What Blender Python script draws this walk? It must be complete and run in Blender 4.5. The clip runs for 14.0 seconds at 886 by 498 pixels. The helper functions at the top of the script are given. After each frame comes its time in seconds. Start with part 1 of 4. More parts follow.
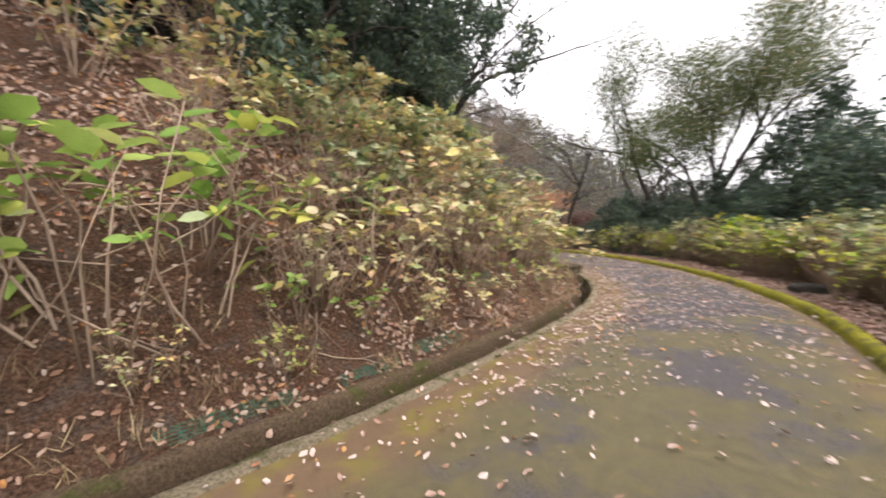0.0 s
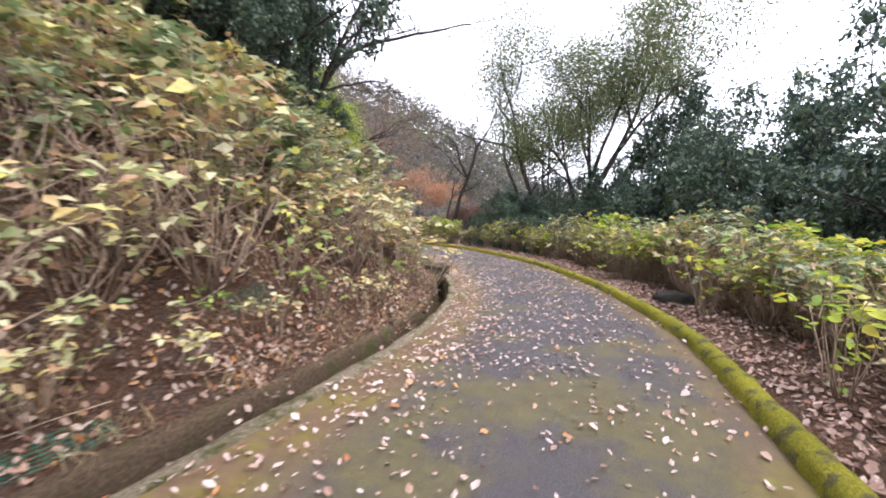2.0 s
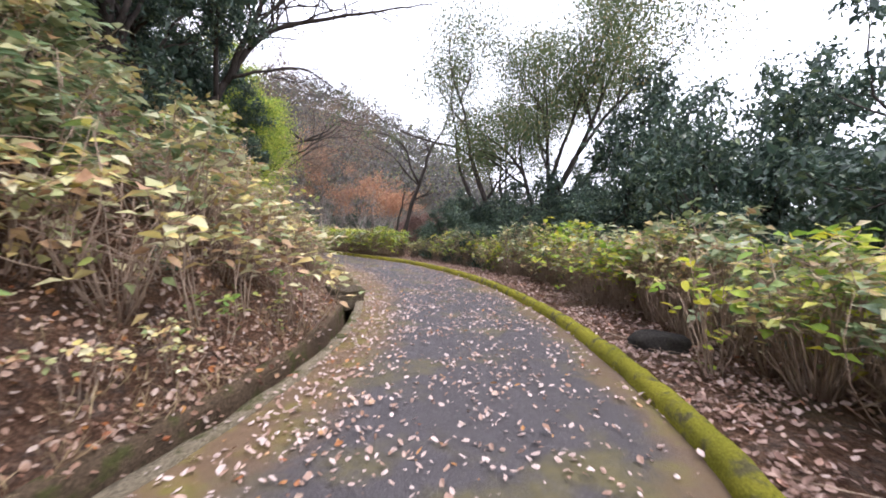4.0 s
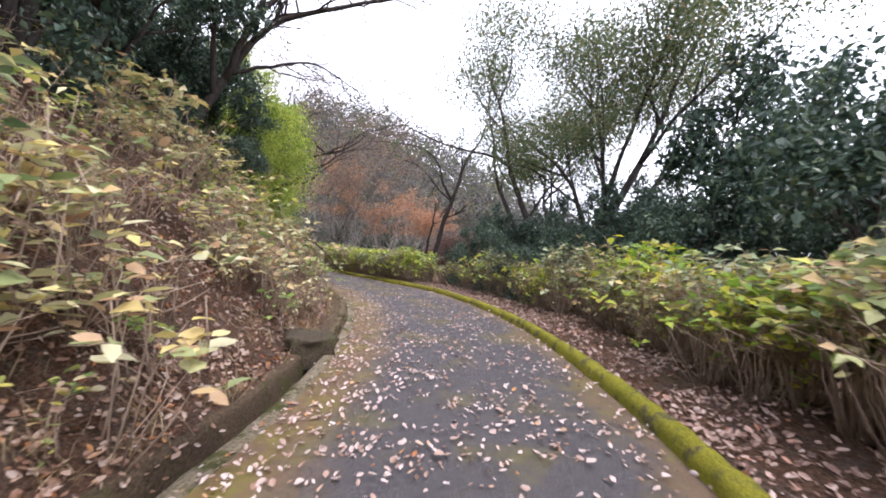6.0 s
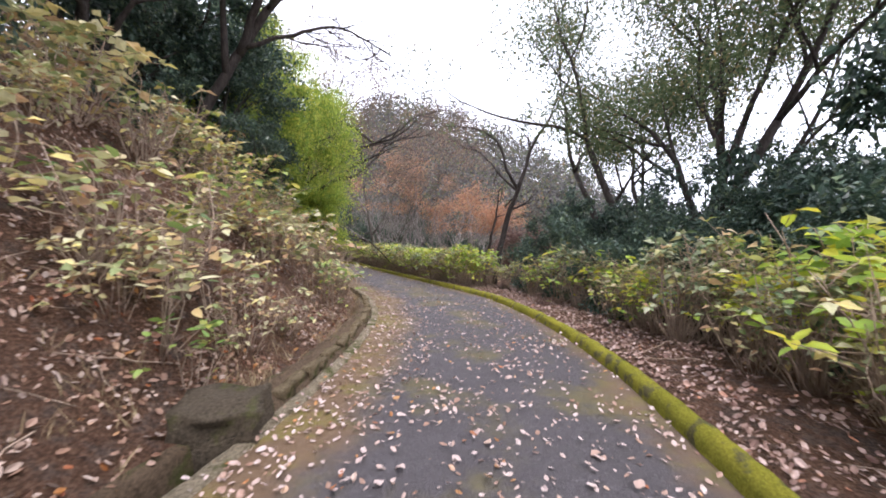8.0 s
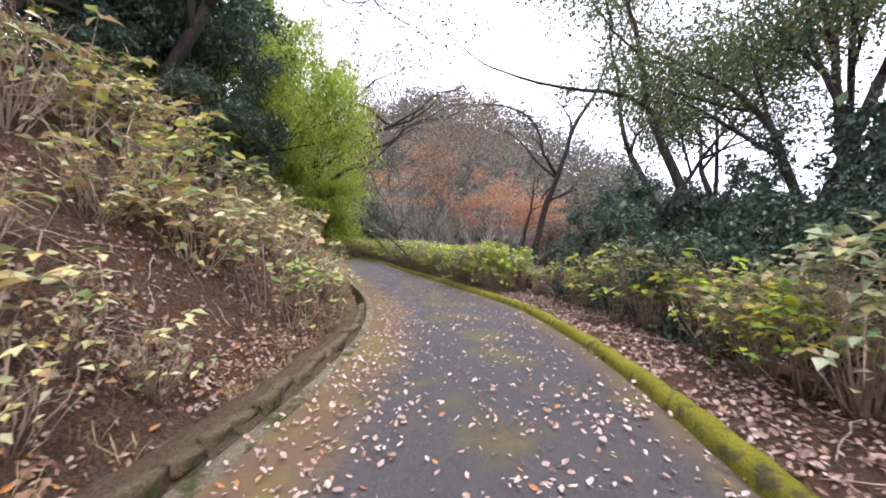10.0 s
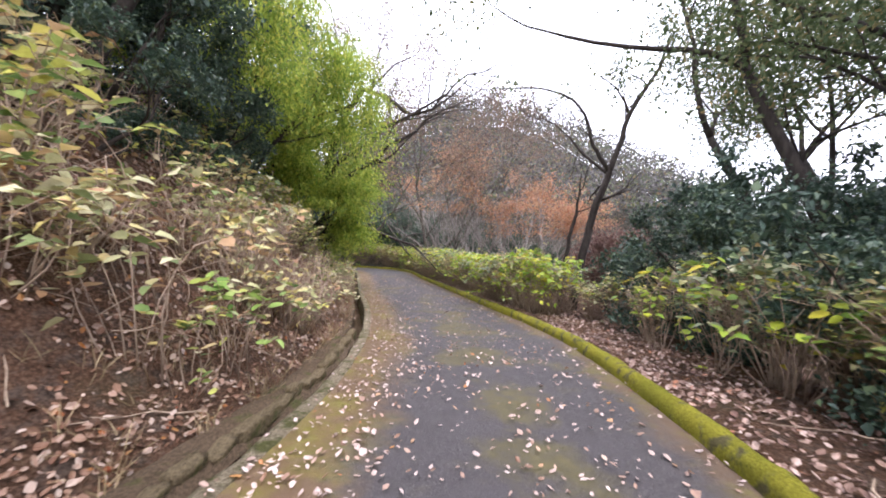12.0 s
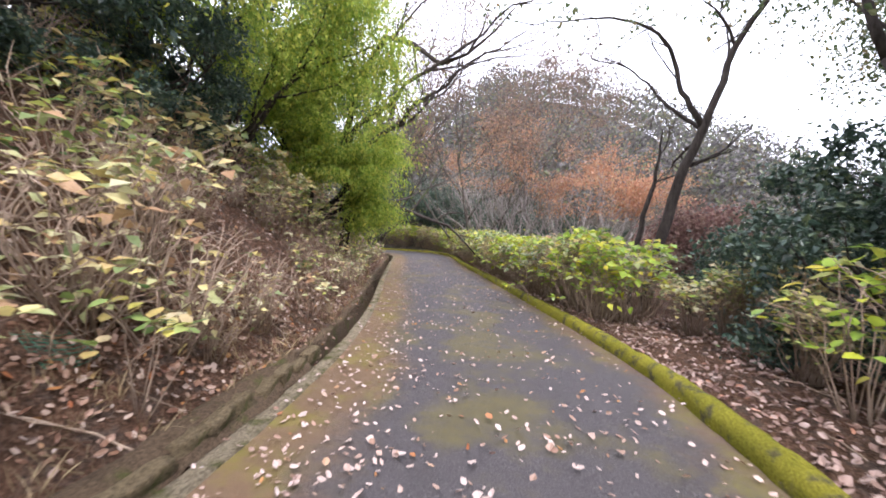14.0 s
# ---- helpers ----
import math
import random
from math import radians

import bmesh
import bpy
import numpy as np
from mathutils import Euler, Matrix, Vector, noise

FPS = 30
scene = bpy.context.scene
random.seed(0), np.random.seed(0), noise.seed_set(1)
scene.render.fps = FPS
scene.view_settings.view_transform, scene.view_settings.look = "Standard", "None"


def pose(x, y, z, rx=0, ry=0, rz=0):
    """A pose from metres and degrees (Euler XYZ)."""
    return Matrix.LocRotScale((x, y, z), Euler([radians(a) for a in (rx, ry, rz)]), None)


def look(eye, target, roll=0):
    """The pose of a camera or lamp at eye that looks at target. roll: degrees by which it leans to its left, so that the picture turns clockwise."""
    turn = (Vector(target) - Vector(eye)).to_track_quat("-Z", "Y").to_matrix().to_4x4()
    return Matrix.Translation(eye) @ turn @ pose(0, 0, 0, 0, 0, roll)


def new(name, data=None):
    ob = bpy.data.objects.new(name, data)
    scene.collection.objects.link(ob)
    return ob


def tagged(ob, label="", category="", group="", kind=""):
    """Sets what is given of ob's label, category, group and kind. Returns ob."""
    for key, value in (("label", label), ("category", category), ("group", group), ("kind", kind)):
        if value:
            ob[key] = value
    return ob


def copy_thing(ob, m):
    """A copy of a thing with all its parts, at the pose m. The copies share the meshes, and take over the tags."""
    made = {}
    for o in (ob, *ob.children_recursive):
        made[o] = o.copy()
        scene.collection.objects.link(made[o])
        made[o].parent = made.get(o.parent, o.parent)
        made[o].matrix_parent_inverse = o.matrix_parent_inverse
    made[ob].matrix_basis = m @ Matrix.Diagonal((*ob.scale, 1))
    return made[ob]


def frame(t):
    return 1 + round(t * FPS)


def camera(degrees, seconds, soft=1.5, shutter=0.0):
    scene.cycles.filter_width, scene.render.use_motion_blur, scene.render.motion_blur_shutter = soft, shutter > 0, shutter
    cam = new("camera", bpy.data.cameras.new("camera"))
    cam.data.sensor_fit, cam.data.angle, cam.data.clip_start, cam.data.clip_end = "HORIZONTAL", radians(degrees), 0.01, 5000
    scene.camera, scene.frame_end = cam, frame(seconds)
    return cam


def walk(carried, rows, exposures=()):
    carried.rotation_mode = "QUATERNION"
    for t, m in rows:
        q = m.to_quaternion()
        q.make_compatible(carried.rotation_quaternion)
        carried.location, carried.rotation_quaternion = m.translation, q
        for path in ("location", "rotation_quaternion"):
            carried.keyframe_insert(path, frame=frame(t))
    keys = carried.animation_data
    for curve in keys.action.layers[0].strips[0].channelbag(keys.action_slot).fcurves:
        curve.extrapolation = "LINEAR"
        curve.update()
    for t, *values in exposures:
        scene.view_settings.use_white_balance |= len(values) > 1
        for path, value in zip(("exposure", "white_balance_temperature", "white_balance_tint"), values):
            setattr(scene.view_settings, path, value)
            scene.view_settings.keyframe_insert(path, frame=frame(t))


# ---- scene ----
cam = camera(95.6, 14.0, soft=1.8, shutter=0.4)
METRES, EYE, TILT, LEAN, TURN = 19.2, 1.5, 0.0, 0.0, 0.0
ROWS = [
    (0.0, 0.0, 0.0, 0.0, -0.04, -3.84, 0.66),
    (0.5, 0.0151, 0.0255, 0.0013, 10.39, -3.3, 0.23),
    (1.0, 0.036, 0.0505, 0.0028, 9.43, -2.12, -0.66),
    (1.5, 0.0568, 0.0802, 0.0012, 0.06, -2.97, -1.16),
    (2.0, 0.0852, 0.1099, -0.0003, -13.65, -5.1, -1.32),
    (4.5, 0.1935, 0.2572, -0.0041, -18.24, -2.58, -0.8),
    (5.0, 0.2105, 0.2926, -0.0048, -17.3, -1.55, -1.5),
    (5.5, 0.2266, 0.3273, -0.0056, -14.07, -0.79, -1.76),
    (6.0, 0.2434, 0.3628, -0.006, -12.18, -0.37, -1.76),
    (6.5, 0.2589, 0.3978, -0.007, -8.27, -0.43, -1.42),
    (7.0, 0.2737, 0.4333, -0.0074, -5.76, -0.65, -1.03),
    (7.5, 0.2873, 0.4686, -0.009, -2.76, -0.89, -0.64),
    (8.0, 0.2993, 0.5055, -0.0088, -1.57, -0.73, -0.3),
    (10.5, 0.3236, 0.668, -0.0115, 4.07, -1.14, -0.59),
    (11.0, 0.3251, 0.701, -0.0118, 4.67, -0.55, -0.84),
    (11.5, 0.3287, 0.7335, -0.0114, 6.9, 0.12, -0.94),
    (12.0, 0.3296, 0.7671, -0.0126, 8.4, 0.1, -0.95),
    (12.5, 0.3325, 0.8018, -0.0131, 11.14, -0.21, -0.82),
    (13.0, 0.3325, 0.8368, -0.0147, 12.87, -0.48, -0.79),
    (13.5, 0.3338, 0.8739, -0.0158, 14.62, -2.15, -1.03),
    (14.0, 0.3318, 0.9086, -0.0169, 15.56, -2.38, -1.37),
]
walk(cam, [(t, pose(0, 0, EYE, TILT, LEAN, TURN) @ pose(METRES * x, METRES * y, METRES * z, 90 + pitch, roll, yaw)) for t, x, y, z, yaw, pitch, roll in ROWS],
     [(0.0, 0.0, 7000, 15), (1.0, 0.16, 6450, 16), (2.0, 0.2, 6250, 17), (5.0, 0.1, 6150, 18), (8.0, 0.15, 6150, 18), (11.0, 0.34, 6150, 18), (14.0, 0.5, 6150, 18)])

# ---------------------------------------------------------------- light
world = bpy.data.worlds.new("overcast_sky")
scene.world = world
world.use_nodes = True
wn, wl = world.node_tree.nodes, world.node_tree.links
sky = wn.new("ShaderNodeTexSky")
sky.sky_type = "NISHITA"
sky.sun_disc = False
sky.sun_elevation, sky.sun_rotation = radians(62), radians(150)
sky.air_density, sky.dust_density, sky.ozone_density = 1.0, 4.0, 1.0
pale = wn.new("ShaderNodeMix")
pale.data_type = "RGBA"
pale.inputs[0].default_value = 0.8
pale.inputs[7].default_value = (17.7, 18.1, 19.5, 1)
wl.new(sky.outputs[0], pale.inputs[6])
wl.new(pale.outputs[2], wn["Background"].inputs[0])
wn["Background"].inputs[1].default_value = 0.155
sun = new("sun", bpy.data.lights.new("sun", "SUN"))
sun.data.energy, sun.data.angle, sun.data.color = 2.3, radians(14), (1.0, 0.94, 0.86)
sun.matrix_world = look((20 * math.sin(radians(150)), 20 * math.cos(radians(150)), 20 * math.tan(radians(62))), (0, 0, 0))

# ---------------------------------------------------------------- materials


def ramp(nt, fac, stops):
    node = nt.nodes.new("ShaderNodeValToRGB")
    els = node.color_ramp.elements
    while len(els) < len(stops):
        els.new(0.5)
    for el, (at, c) in zip(els, stops):
        el.position, el.color = at, (*c, 1)
    nt.links.new(fac, node.inputs[0])
    return node.outputs[0]


def grain(nt, scale, detail=4, rough=0.6, coords="Object", stretch=(1, 1, 1)):
    tc = nt.nodes.new("ShaderNodeTexCoord")
    mp = nt.nodes.new("ShaderNodeMapping")
    mp.inputs["Scale"].default_value = stretch
    nt.links.new(tc.outputs[coords], mp.inputs[0])
    nz = nt.nodes.new("ShaderNodeTexNoise")
    nz.inputs["Scale"].default_value, nz.inputs["Detail"].default_value = scale, detail
    nz.inputs["Roughness"].default_value = rough
    nt.links.new(mp.outputs[0], nz.inputs["Vector"])
    return nz.outputs["Fac"]


def blend(nt, fac, a, b, mode="MIX"):
    mx = nt.nodes.new("ShaderNodeMix")
    mx.data_type, mx.blend_type = "RGBA", mode
    for value, socket in ((fac, mx.inputs[0]), (a, mx.inputs[6]), (b, mx.inputs[7])):
        if isinstance(value, (int, float)):
            socket.default_value = value
        elif isinstance(value, tuple):
            socket.default_value = (*value, 1)
        else:
            nt.links.new(value, socket)
    return mx.outputs[2]


def calc(nt, op, a, b=0.0):
    m = nt.nodes.new("ShaderNodeMath")
    m.operation = op
    for value, socket in ((a, m.inputs[0]), (b, m.inputs[1])):
        if isinstance(value, (int, float)):
            socket.default_value = value
        else:
            nt.links.new(value, socket)
    return m.outputs[0]


def step(nt, value, lo, hi):
    m = nt.nodes.new("ShaderNodeMapRange")
    m.interpolation_type = "SMOOTHSTEP"
    m.inputs[1].default_value, m.inputs[2].default_value = lo, hi
    nt.links.new(value, m.inputs[0])
    return m.outputs[0]


def material(name, rough=0.85, spec=0.3):
    mat = bpy.data.materials.new(name)
    mat.use_nodes = True
    bsdf = mat.node_tree.nodes["Principled BSDF"]
    bsdf.inputs["Roughness"].default_value = rough
    bsdf.inputs["Specular IOR Level"].default_value = spec
    return mat, mat.node_tree, bsdf


def relief(nt, bsdf, height, strength, distance=0.02):
    b = nt.nodes.new("ShaderNodeBump")
    b.inputs["Strength"].default_value, b.inputs["Distance"].default_value = strength, distance
    nt.links.new(height, b.inputs["Height"])
    nt.links.new(b.outputs[0], bsdf.inputs["Normal"])


def piece_random(nt):
    geo, inf = nt.nodes.new("ShaderNodeNewGeometry"), nt.nodes.new("ShaderNodeObjectInfo")
    return calc(nt, "FRACT", calc(nt, "ADD", geo.outputs["Random Per Island"], inf.outputs["Random"]))


def leaf_material(name, stops, through_light=0.3, rough=0.5, spec=0.35, mottle=0.35, size=25):
    mat, nt, bsdf = material(name, rough, spec)
    col = ramp(nt, piece_random(nt), stops)
    spots = ramp(nt, grain(nt, size, 3), [(0.3, (0.55, 0.5, 0.42)), (0.6, (1, 1, 1))])
    col = blend(nt, mottle, col, spots, "MULTIPLY")
    patch = ramp(nt, grain(nt, 1.3, 2), [(0.3, (0.72, 0.72, 0.7)), (0.7, (1.15, 1.15, 1.1))])
    col = blend(nt, 0.7, col, patch, "MULTIPLY")
    nt.links.new(col, bsdf.inputs["Base Color"])
    tr = nt.nodes.new("ShaderNodeBsdfTranslucent")
    nt.links.new(col, tr.inputs[0])
    mx = nt.nodes.new("ShaderNodeMixShader")
    mx.inputs[0].default_value = through_light
    nt.links.new(bsdf.outputs[0], mx.inputs[1])
    nt.links.new(tr.outputs[0], mx.inputs[2])
    nt.links.new(mx.outputs[0], nt.nodes["Material Output"].inputs[0])
    return mat


def bark_material(name, dark, light, moss=None):
    mat, nt, bsdf = material(name, 0.9, 0.2)
    g = grain(nt, 14, 5, 0.65, stretch=(1, 1, 0.25))
    col = ramp(nt, g, [(0.3, dark), (0.7, light)])
    if moss:
        col = blend(nt, step(nt, grain(nt, 2.2, 3), 0.5, 0.68), col, moss)
    nt.links.new(col, bsdf.inputs["Base Color"])
    relief(nt, bsdf, g, 0.6, 0.03)
    return mat


HYDRANGEA = leaf_material("hydrangea_leaf", [(0.0, (0.0964, 0.176, 0.0521)), (0.25, (0.251, 0.351, 0.104)), (0.5, (0.425, 0.477, 0.139)),
                          (0.68, (0.694, 0.669, 0.157)), (0.8, (0.579, 0.413, 0.192)), (0.9, (0.635, 0.573, 0.382)), (1.0, (0.425, 0.239, 0.122))], 0.35, 0.45, 0.4)
HYDRANGEA_PALE = leaf_material("hydrangea_leaf_faded", [(0.0, (0.197, 0.279, 0.109)), (0.25, (0.491, 0.495, 0.234)), (0.5, (0.688, 0.651, 0.435)),
                               (0.7, (0.72, 0.619, 0.217)), (0.85, (0.589, 0.402, 0.234)), (1.0, (0.426, 0.247, 0.145))], 0.3, 0.5, 0.4)
HYDRANGEA_DULL = leaf_material("hydrangea_leaf_dull", [(0.0, (0.09, 0.15, 0.07)), (0.3, (0.19, 0.26, 0.12)), (0.6, (0.33, 0.38, 0.21)), (0.8, (0.52, 0.53, 0.36)),
                               (0.9, (0.56, 0.52, 0.20)), (1.0, (0.36, 0.22, 0.12))], 0.3, 0.4, 0.5)
HYDRANGEA_LIME = leaf_material("hydrangea_leaf_lime", [(0.0, (0.22, 0.374, 0.055)), (0.4, (0.396, 0.55, 0.077)), (0.7, (0.605, 0.66, 0.066)),
                               (0.88, (0.682, 0.572, 0.055)), (1.0, (0.385, 0.495, 0.275))], 0.45, 0.42, 0.4)
HYDRANGEA_FRESH = leaf_material("hydrangea_leaf_fresh", [(0.0, (0.15, 0.29, 0.06)), (0.4, (0.27, 0.44, 0.10)), (0.75, (0.40, 0.54, 0.15)),
                                (0.9, (0.55, 0.58, 0.13)), (1.0, (0.45, 0.55, 0.32))], 0.4, 0.4, 0.45)
LITTER = leaf_material("fallen_leaf", [(0.0, (0.143, 0.066, 0.040)), (0.25, (0.236, 0.132, 0.086)), (0.5, (0.321, 0.205, 0.153)),
                       (0.72, (0.400, 0.292, 0.238)), (0.9, (0.443, 0.351, 0.305)), (0.96, (0.371, 0.172, 0.046)), (1.0, (0.286, 0.079, 0.033))], 0.1, 0.6, 0.35, 0.3, 40)
LITTER_PALE = leaf_material("fallen_leaf_pale", [(0.0, (0.269, 0.153, 0.104)), (0.2, (0.408, 0.276, 0.223)), (0.5, (0.539, 0.414, 0.380)),
                            (0.88, (0.605, 0.501, 0.477)), (0.95, (0.474, 0.247, 0.089)), (1.0, (0.344, 0.123, 0.060))], 0.1, 0.55, 0.4, 0.25, 40)
LITTER_BROWN = leaf_material("fallen_leaf_brown", [(0.0, (0.152, 0.083, 0.065)), (0.35, (0.264, 0.167, 0.135)), (0.65, (0.384, 0.265, 0.224)),
                             (0.9, (0.526, 0.401, 0.361)), (1.0, (0.405, 0.176, 0.100))], 0.08, 0.6, 0.3, 0.35, 40)
EVERGREEN = leaf_material("evergreen_leaf", [(0.0, (0.034, 0.062, 0.047)), (0.5, (0.062, 0.108, 0.08)), (0.85, (0.105, 0.16, 0.108)),
                          (1.0, (0.18, 0.23, 0.11))], 0.25, 0.35, 0.5)
OLIVE = leaf_material("olive_leaf", [(0.0, (0.0675, 0.108, 0.0473)), (0.5, (0.135, 0.189, 0.081)), (0.85, (0.23, 0.257, 0.121)), (1.0, (0.405, 0.297, 0.135))], 0.3, 0.5)
BRIGHT = leaf_material("bright_green_leaf", [(0.0, (0.175, 0.285, 0.0535)), (0.5, (0.384, 0.514, 0.0891)), (0.85, (0.629, 0.684, 0.125)), (1.0, (0.8, 0.713, 0.143))], 0.55, 0.5)
MAPLE = leaf_material("maple_leaf_orange", [(0.0, (0.362, 0.162, 0.0956)), (0.4, (0.532, 0.27, 0.16)), (0.75, (0.617, 0.366, 0.234)), (1.0, (0.489, 0.388, 0.213))], 0.4, 0.6)
MAPLE_RED = leaf_material("maple_leaf_red", [(0.0, (0.145, 0.0776, 0.069)), (0.5, (0.248, 0.138, 0.121)), (1.0, (0.352, 0.241, 0.19))], 0.35, 0.6)
MAPLE_BROWN = leaf_material("brown_leaf_mauve", [(0.0, (0.12, 0.08, 0.065)), (0.5, (0.23, 0.16, 0.13)), (0.85, (0.33, 0.24, 0.19)), (1.0, (0.36, 0.30, 0.15))], 0.35, 0.6)
# grey of bare twigs, with distance haze mixed in as a paler, bluer tone
WOODS = leaf_material("far_woods", [(0.0, (0.0943, 0.0948, 0.0938)), (0.35, (0.179, 0.169, 0.175)), (0.6, (0.235, 0.222, 0.222)), (0.8, (0.151, 0.18, 0.117)),
                      (0.92, (0.226, 0.244, 0.13)), (1.0, (0.283, 0.18, 0.13))], 0.2, 0.8, 0.1)
DRY_STEM = bark_material("dry_cane", (0.22, 0.15, 0.11), (0.46, 0.36, 0.27))
BARK = bark_material("grey_bark", (0.055, 0.045, 0.04), (0.16, 0.14, 0.12), (0.10, 0.12, 0.06))
BARK_DARK = bark_material("dark_bark", (0.025, 0.02, 0.018), (0.085, 0.07, 0.06))
BARK_PALE = bark_material("pale_bark", (0.16, 0.14, 0.13), (0.36, 0.33, 0.30))


def ground_material():
    mat, nt, bsdf = material("bank_soil", 0.95, 0.15)
    fine, broad, mid = grain(nt, 38, 9, 0.78), grain(nt, 0.5, 3), grain(nt, 5, 6, 0.7)
    # soil grain; its darkest tones are deepened to stand in for small shadows
    col = ramp(nt, fine, [(0.33, (0.032, 0.018, 0.012)), (0.5, (0.165, 0.09, 0.056)), (0.66, (0.38, 0.235, 0.155))])
    col = blend(nt, step(nt, mid, 0.45, 0.65), col, ramp(nt, fine, [(0.36, (0.05, 0.034, 0.028)), (0.64, (0.27, 0.195, 0.15))]))
    col = blend(nt, calc(nt, "MULTIPLY", step(nt, broad, 0.55, 0.75), 0.5), col, (0.09, 0.10, 0.04))
    # the floor of the far woods: grey-brown mould
    tc = nt.nodes.new("ShaderNodeTexCoord")
    sep = nt.nodes.new("ShaderNodeSeparateXYZ")
    nt.links.new(tc.outputs["Object"], sep.inputs[0])
    col = blend(nt, step(nt, sep.outputs[1], 36, 46), col, ramp(nt, mid, [(0.3, (0.05, 0.045, 0.035)), (0.7, (0.13, 0.115, 0.09))]))
    nt.links.new(col, bsdf.inputs["Base Color"])
    relief(nt, bsdf, calc(nt, "ADD", fine, calc(nt, "MULTIPLY", mid, 1.5)), 1.0, 0.12)
    return mat


def asphalt_material():
    mat, nt, bsdf = material("worn_asphalt", 0.6, 0.4)
    uv = nt.nodes.new("ShaderNodeUVMap")
    uv.uv_map = "along"
    sep = nt.nodes.new("ShaderNodeSeparateXYZ")
    nt.links.new(uv.outputs[0], sep.inputs[0])
    across = sep.outputs[0]
    fine, mid, broad = grain(nt, 110, 5, 0.8), grain(nt, 9, 6, 0.7), grain(nt, 0.9, 5, 0.65)
    vor = nt.nodes.new("ShaderNodeTexVoronoi")
    vor.inputs["Scale"].default_value = 160
    tc = nt.nodes.new("ShaderNodeTexCoord")
    nt.links.new(tc.outputs["Object"], vor.inputs["Vector"])
    col = ramp(nt, fine, [(0.36, (0.024, 0.022, 0.024)), (0.5, (0.08, 0.073, 0.078)), (0.66, (0.21, 0.195, 0.20))])
    stone = ramp(nt, vor.outputs["Color"], [(0.0, (0.6, 0.6, 0.6)), (1.0, (1.35, 1.3, 1.3))])
    col = blend(nt, 0.6, col, stone, "MULTIPLY")
    col = blend(nt, 0.5, col, ramp(nt, mid, [(0.35, (0.75, 0.72, 0.7)), (0.65, (1.15, 1.12, 1.12))]), "MULTIPLY")
    # olive film of algae in broad patches
    place = nt.nodes.new("ShaderNodeSeparateXYZ")
    nt.links.new(tc.outputs["Object"], place.inputs[0])
    damp = calc(nt, "SUBTRACT", 1.0, step(nt, place.outputs[1], 2.5, 8.0))
    # a damp stretch along the middle of the path, further on
    stretch = calc(nt, "MULTIPLY", step(nt, place.outputs[1], 15.5, 18.0), calc(nt, "SUBTRACT", 1.0, step(nt, place.outputs[1], 24.0, 28.0)))
    middle = calc(nt, "MULTIPLY", step(nt, across, 0.9, 1.6), calc(nt, "SUBTRACT", 1.0, step(nt, across, 1.9, 2.7)))
    damp = calc(nt, "ADD", damp, calc(nt, "MULTIPLY", calc(nt, "MULTIPLY", stretch, middle), 0.6))
    olive = calc(nt, "MULTIPLY", step(nt, calc(nt, "ADD", broad, calc(nt, "MULTIPLY", damp, 0.16)), 0.50, 0.68), 0.72)
    col = blend(nt, olive, col, ramp(nt, mid, [(0.3, (0.10, 0.085, 0.03)), (0.7, (0.19, 0.16, 0.055))]))
    # soil washed over both edges
    wob = calc(nt, "MULTIPLY", calc(nt, "SUBTRACT", mid, 0.5), 0.5)
    wob2 = calc(nt, "MULTIPLY", calc(nt, "SUBTRACT", broad, 0.5), 1.2)
    edge = calc(nt, "ADD", calc(nt, "ADD", across, wob), wob2)
    left = calc(nt, "SUBTRACT", 1.0, step(nt, edge, 0.35, 0.95))
    soil = ramp(nt, fine, [(0.25, (0.10, 0.06, 0.037)), (0.6, (0.21, 0.135, 0.075)), (0.85, (0.31, 0.215, 0.125))])
    moss = ramp(nt, mid, [(0.35, (0.20, 0.13, 0.05)), (0.6, (0.20, 0.17, 0.04)), (0.8, (0.26, 0.24, 0.04))])
    soil = blend(nt, step(nt, grain(nt, 2.3, 4), 0.45, 0.62), soil, moss)
    col = blend(nt, left, col, soil)
    right = step(nt, edge, 2.95, 3.45)
    col = blend(nt, calc(nt, "MULTIPLY", right, 0.75), col, soil)
    nt.links.new(col, bsdf.inputs["Base Color"])
    nt.links.new(ramp(nt, mid, [(0.3, (0.5, 0.5, 0.5)), (0.7, (0.75, 0.75, 0.75))]), bsdf.inputs["Roughness"])
    relief(nt, bsdf, calc(nt, "ADD", fine, vor.outputs["Distance"]), 0.9, 0.010)
    return mat


def moss_material():
    mat, nt, bsdf = material("mossy_kerb", 0.95, 0.1)
    fine, mid = grain(nt, 60, 6, 0.7), grain(nt, 5, 4)
    col = ramp(nt, fine, [(0.3, (0.11, 0.105, 0.02)), (0.5, (0.27, 0.25, 0.03)), (0.75, (0.46, 0.42, 0.065))])
    bare = ramp(nt, fine, [(0.3, (0.07, 0.065, 0.03)), (0.7, (0.20, 0.17, 0.09))])
    col = blend(nt, step(nt, mid, 0.50, 0.64), col, bare)
    col = blend(nt, 0.8, col, ramp(nt, grain(nt, 1.1, 3), [(0.3, (0.6, 0.66, 0.6)), (0.7, (1.1, 1.08, 1.0))]), "MULTIPLY")
    nt.links.new(col, bsdf.inputs["Base Color"])
    relief(nt, bsdf, fine, 1.0, 0.03)
    return mat


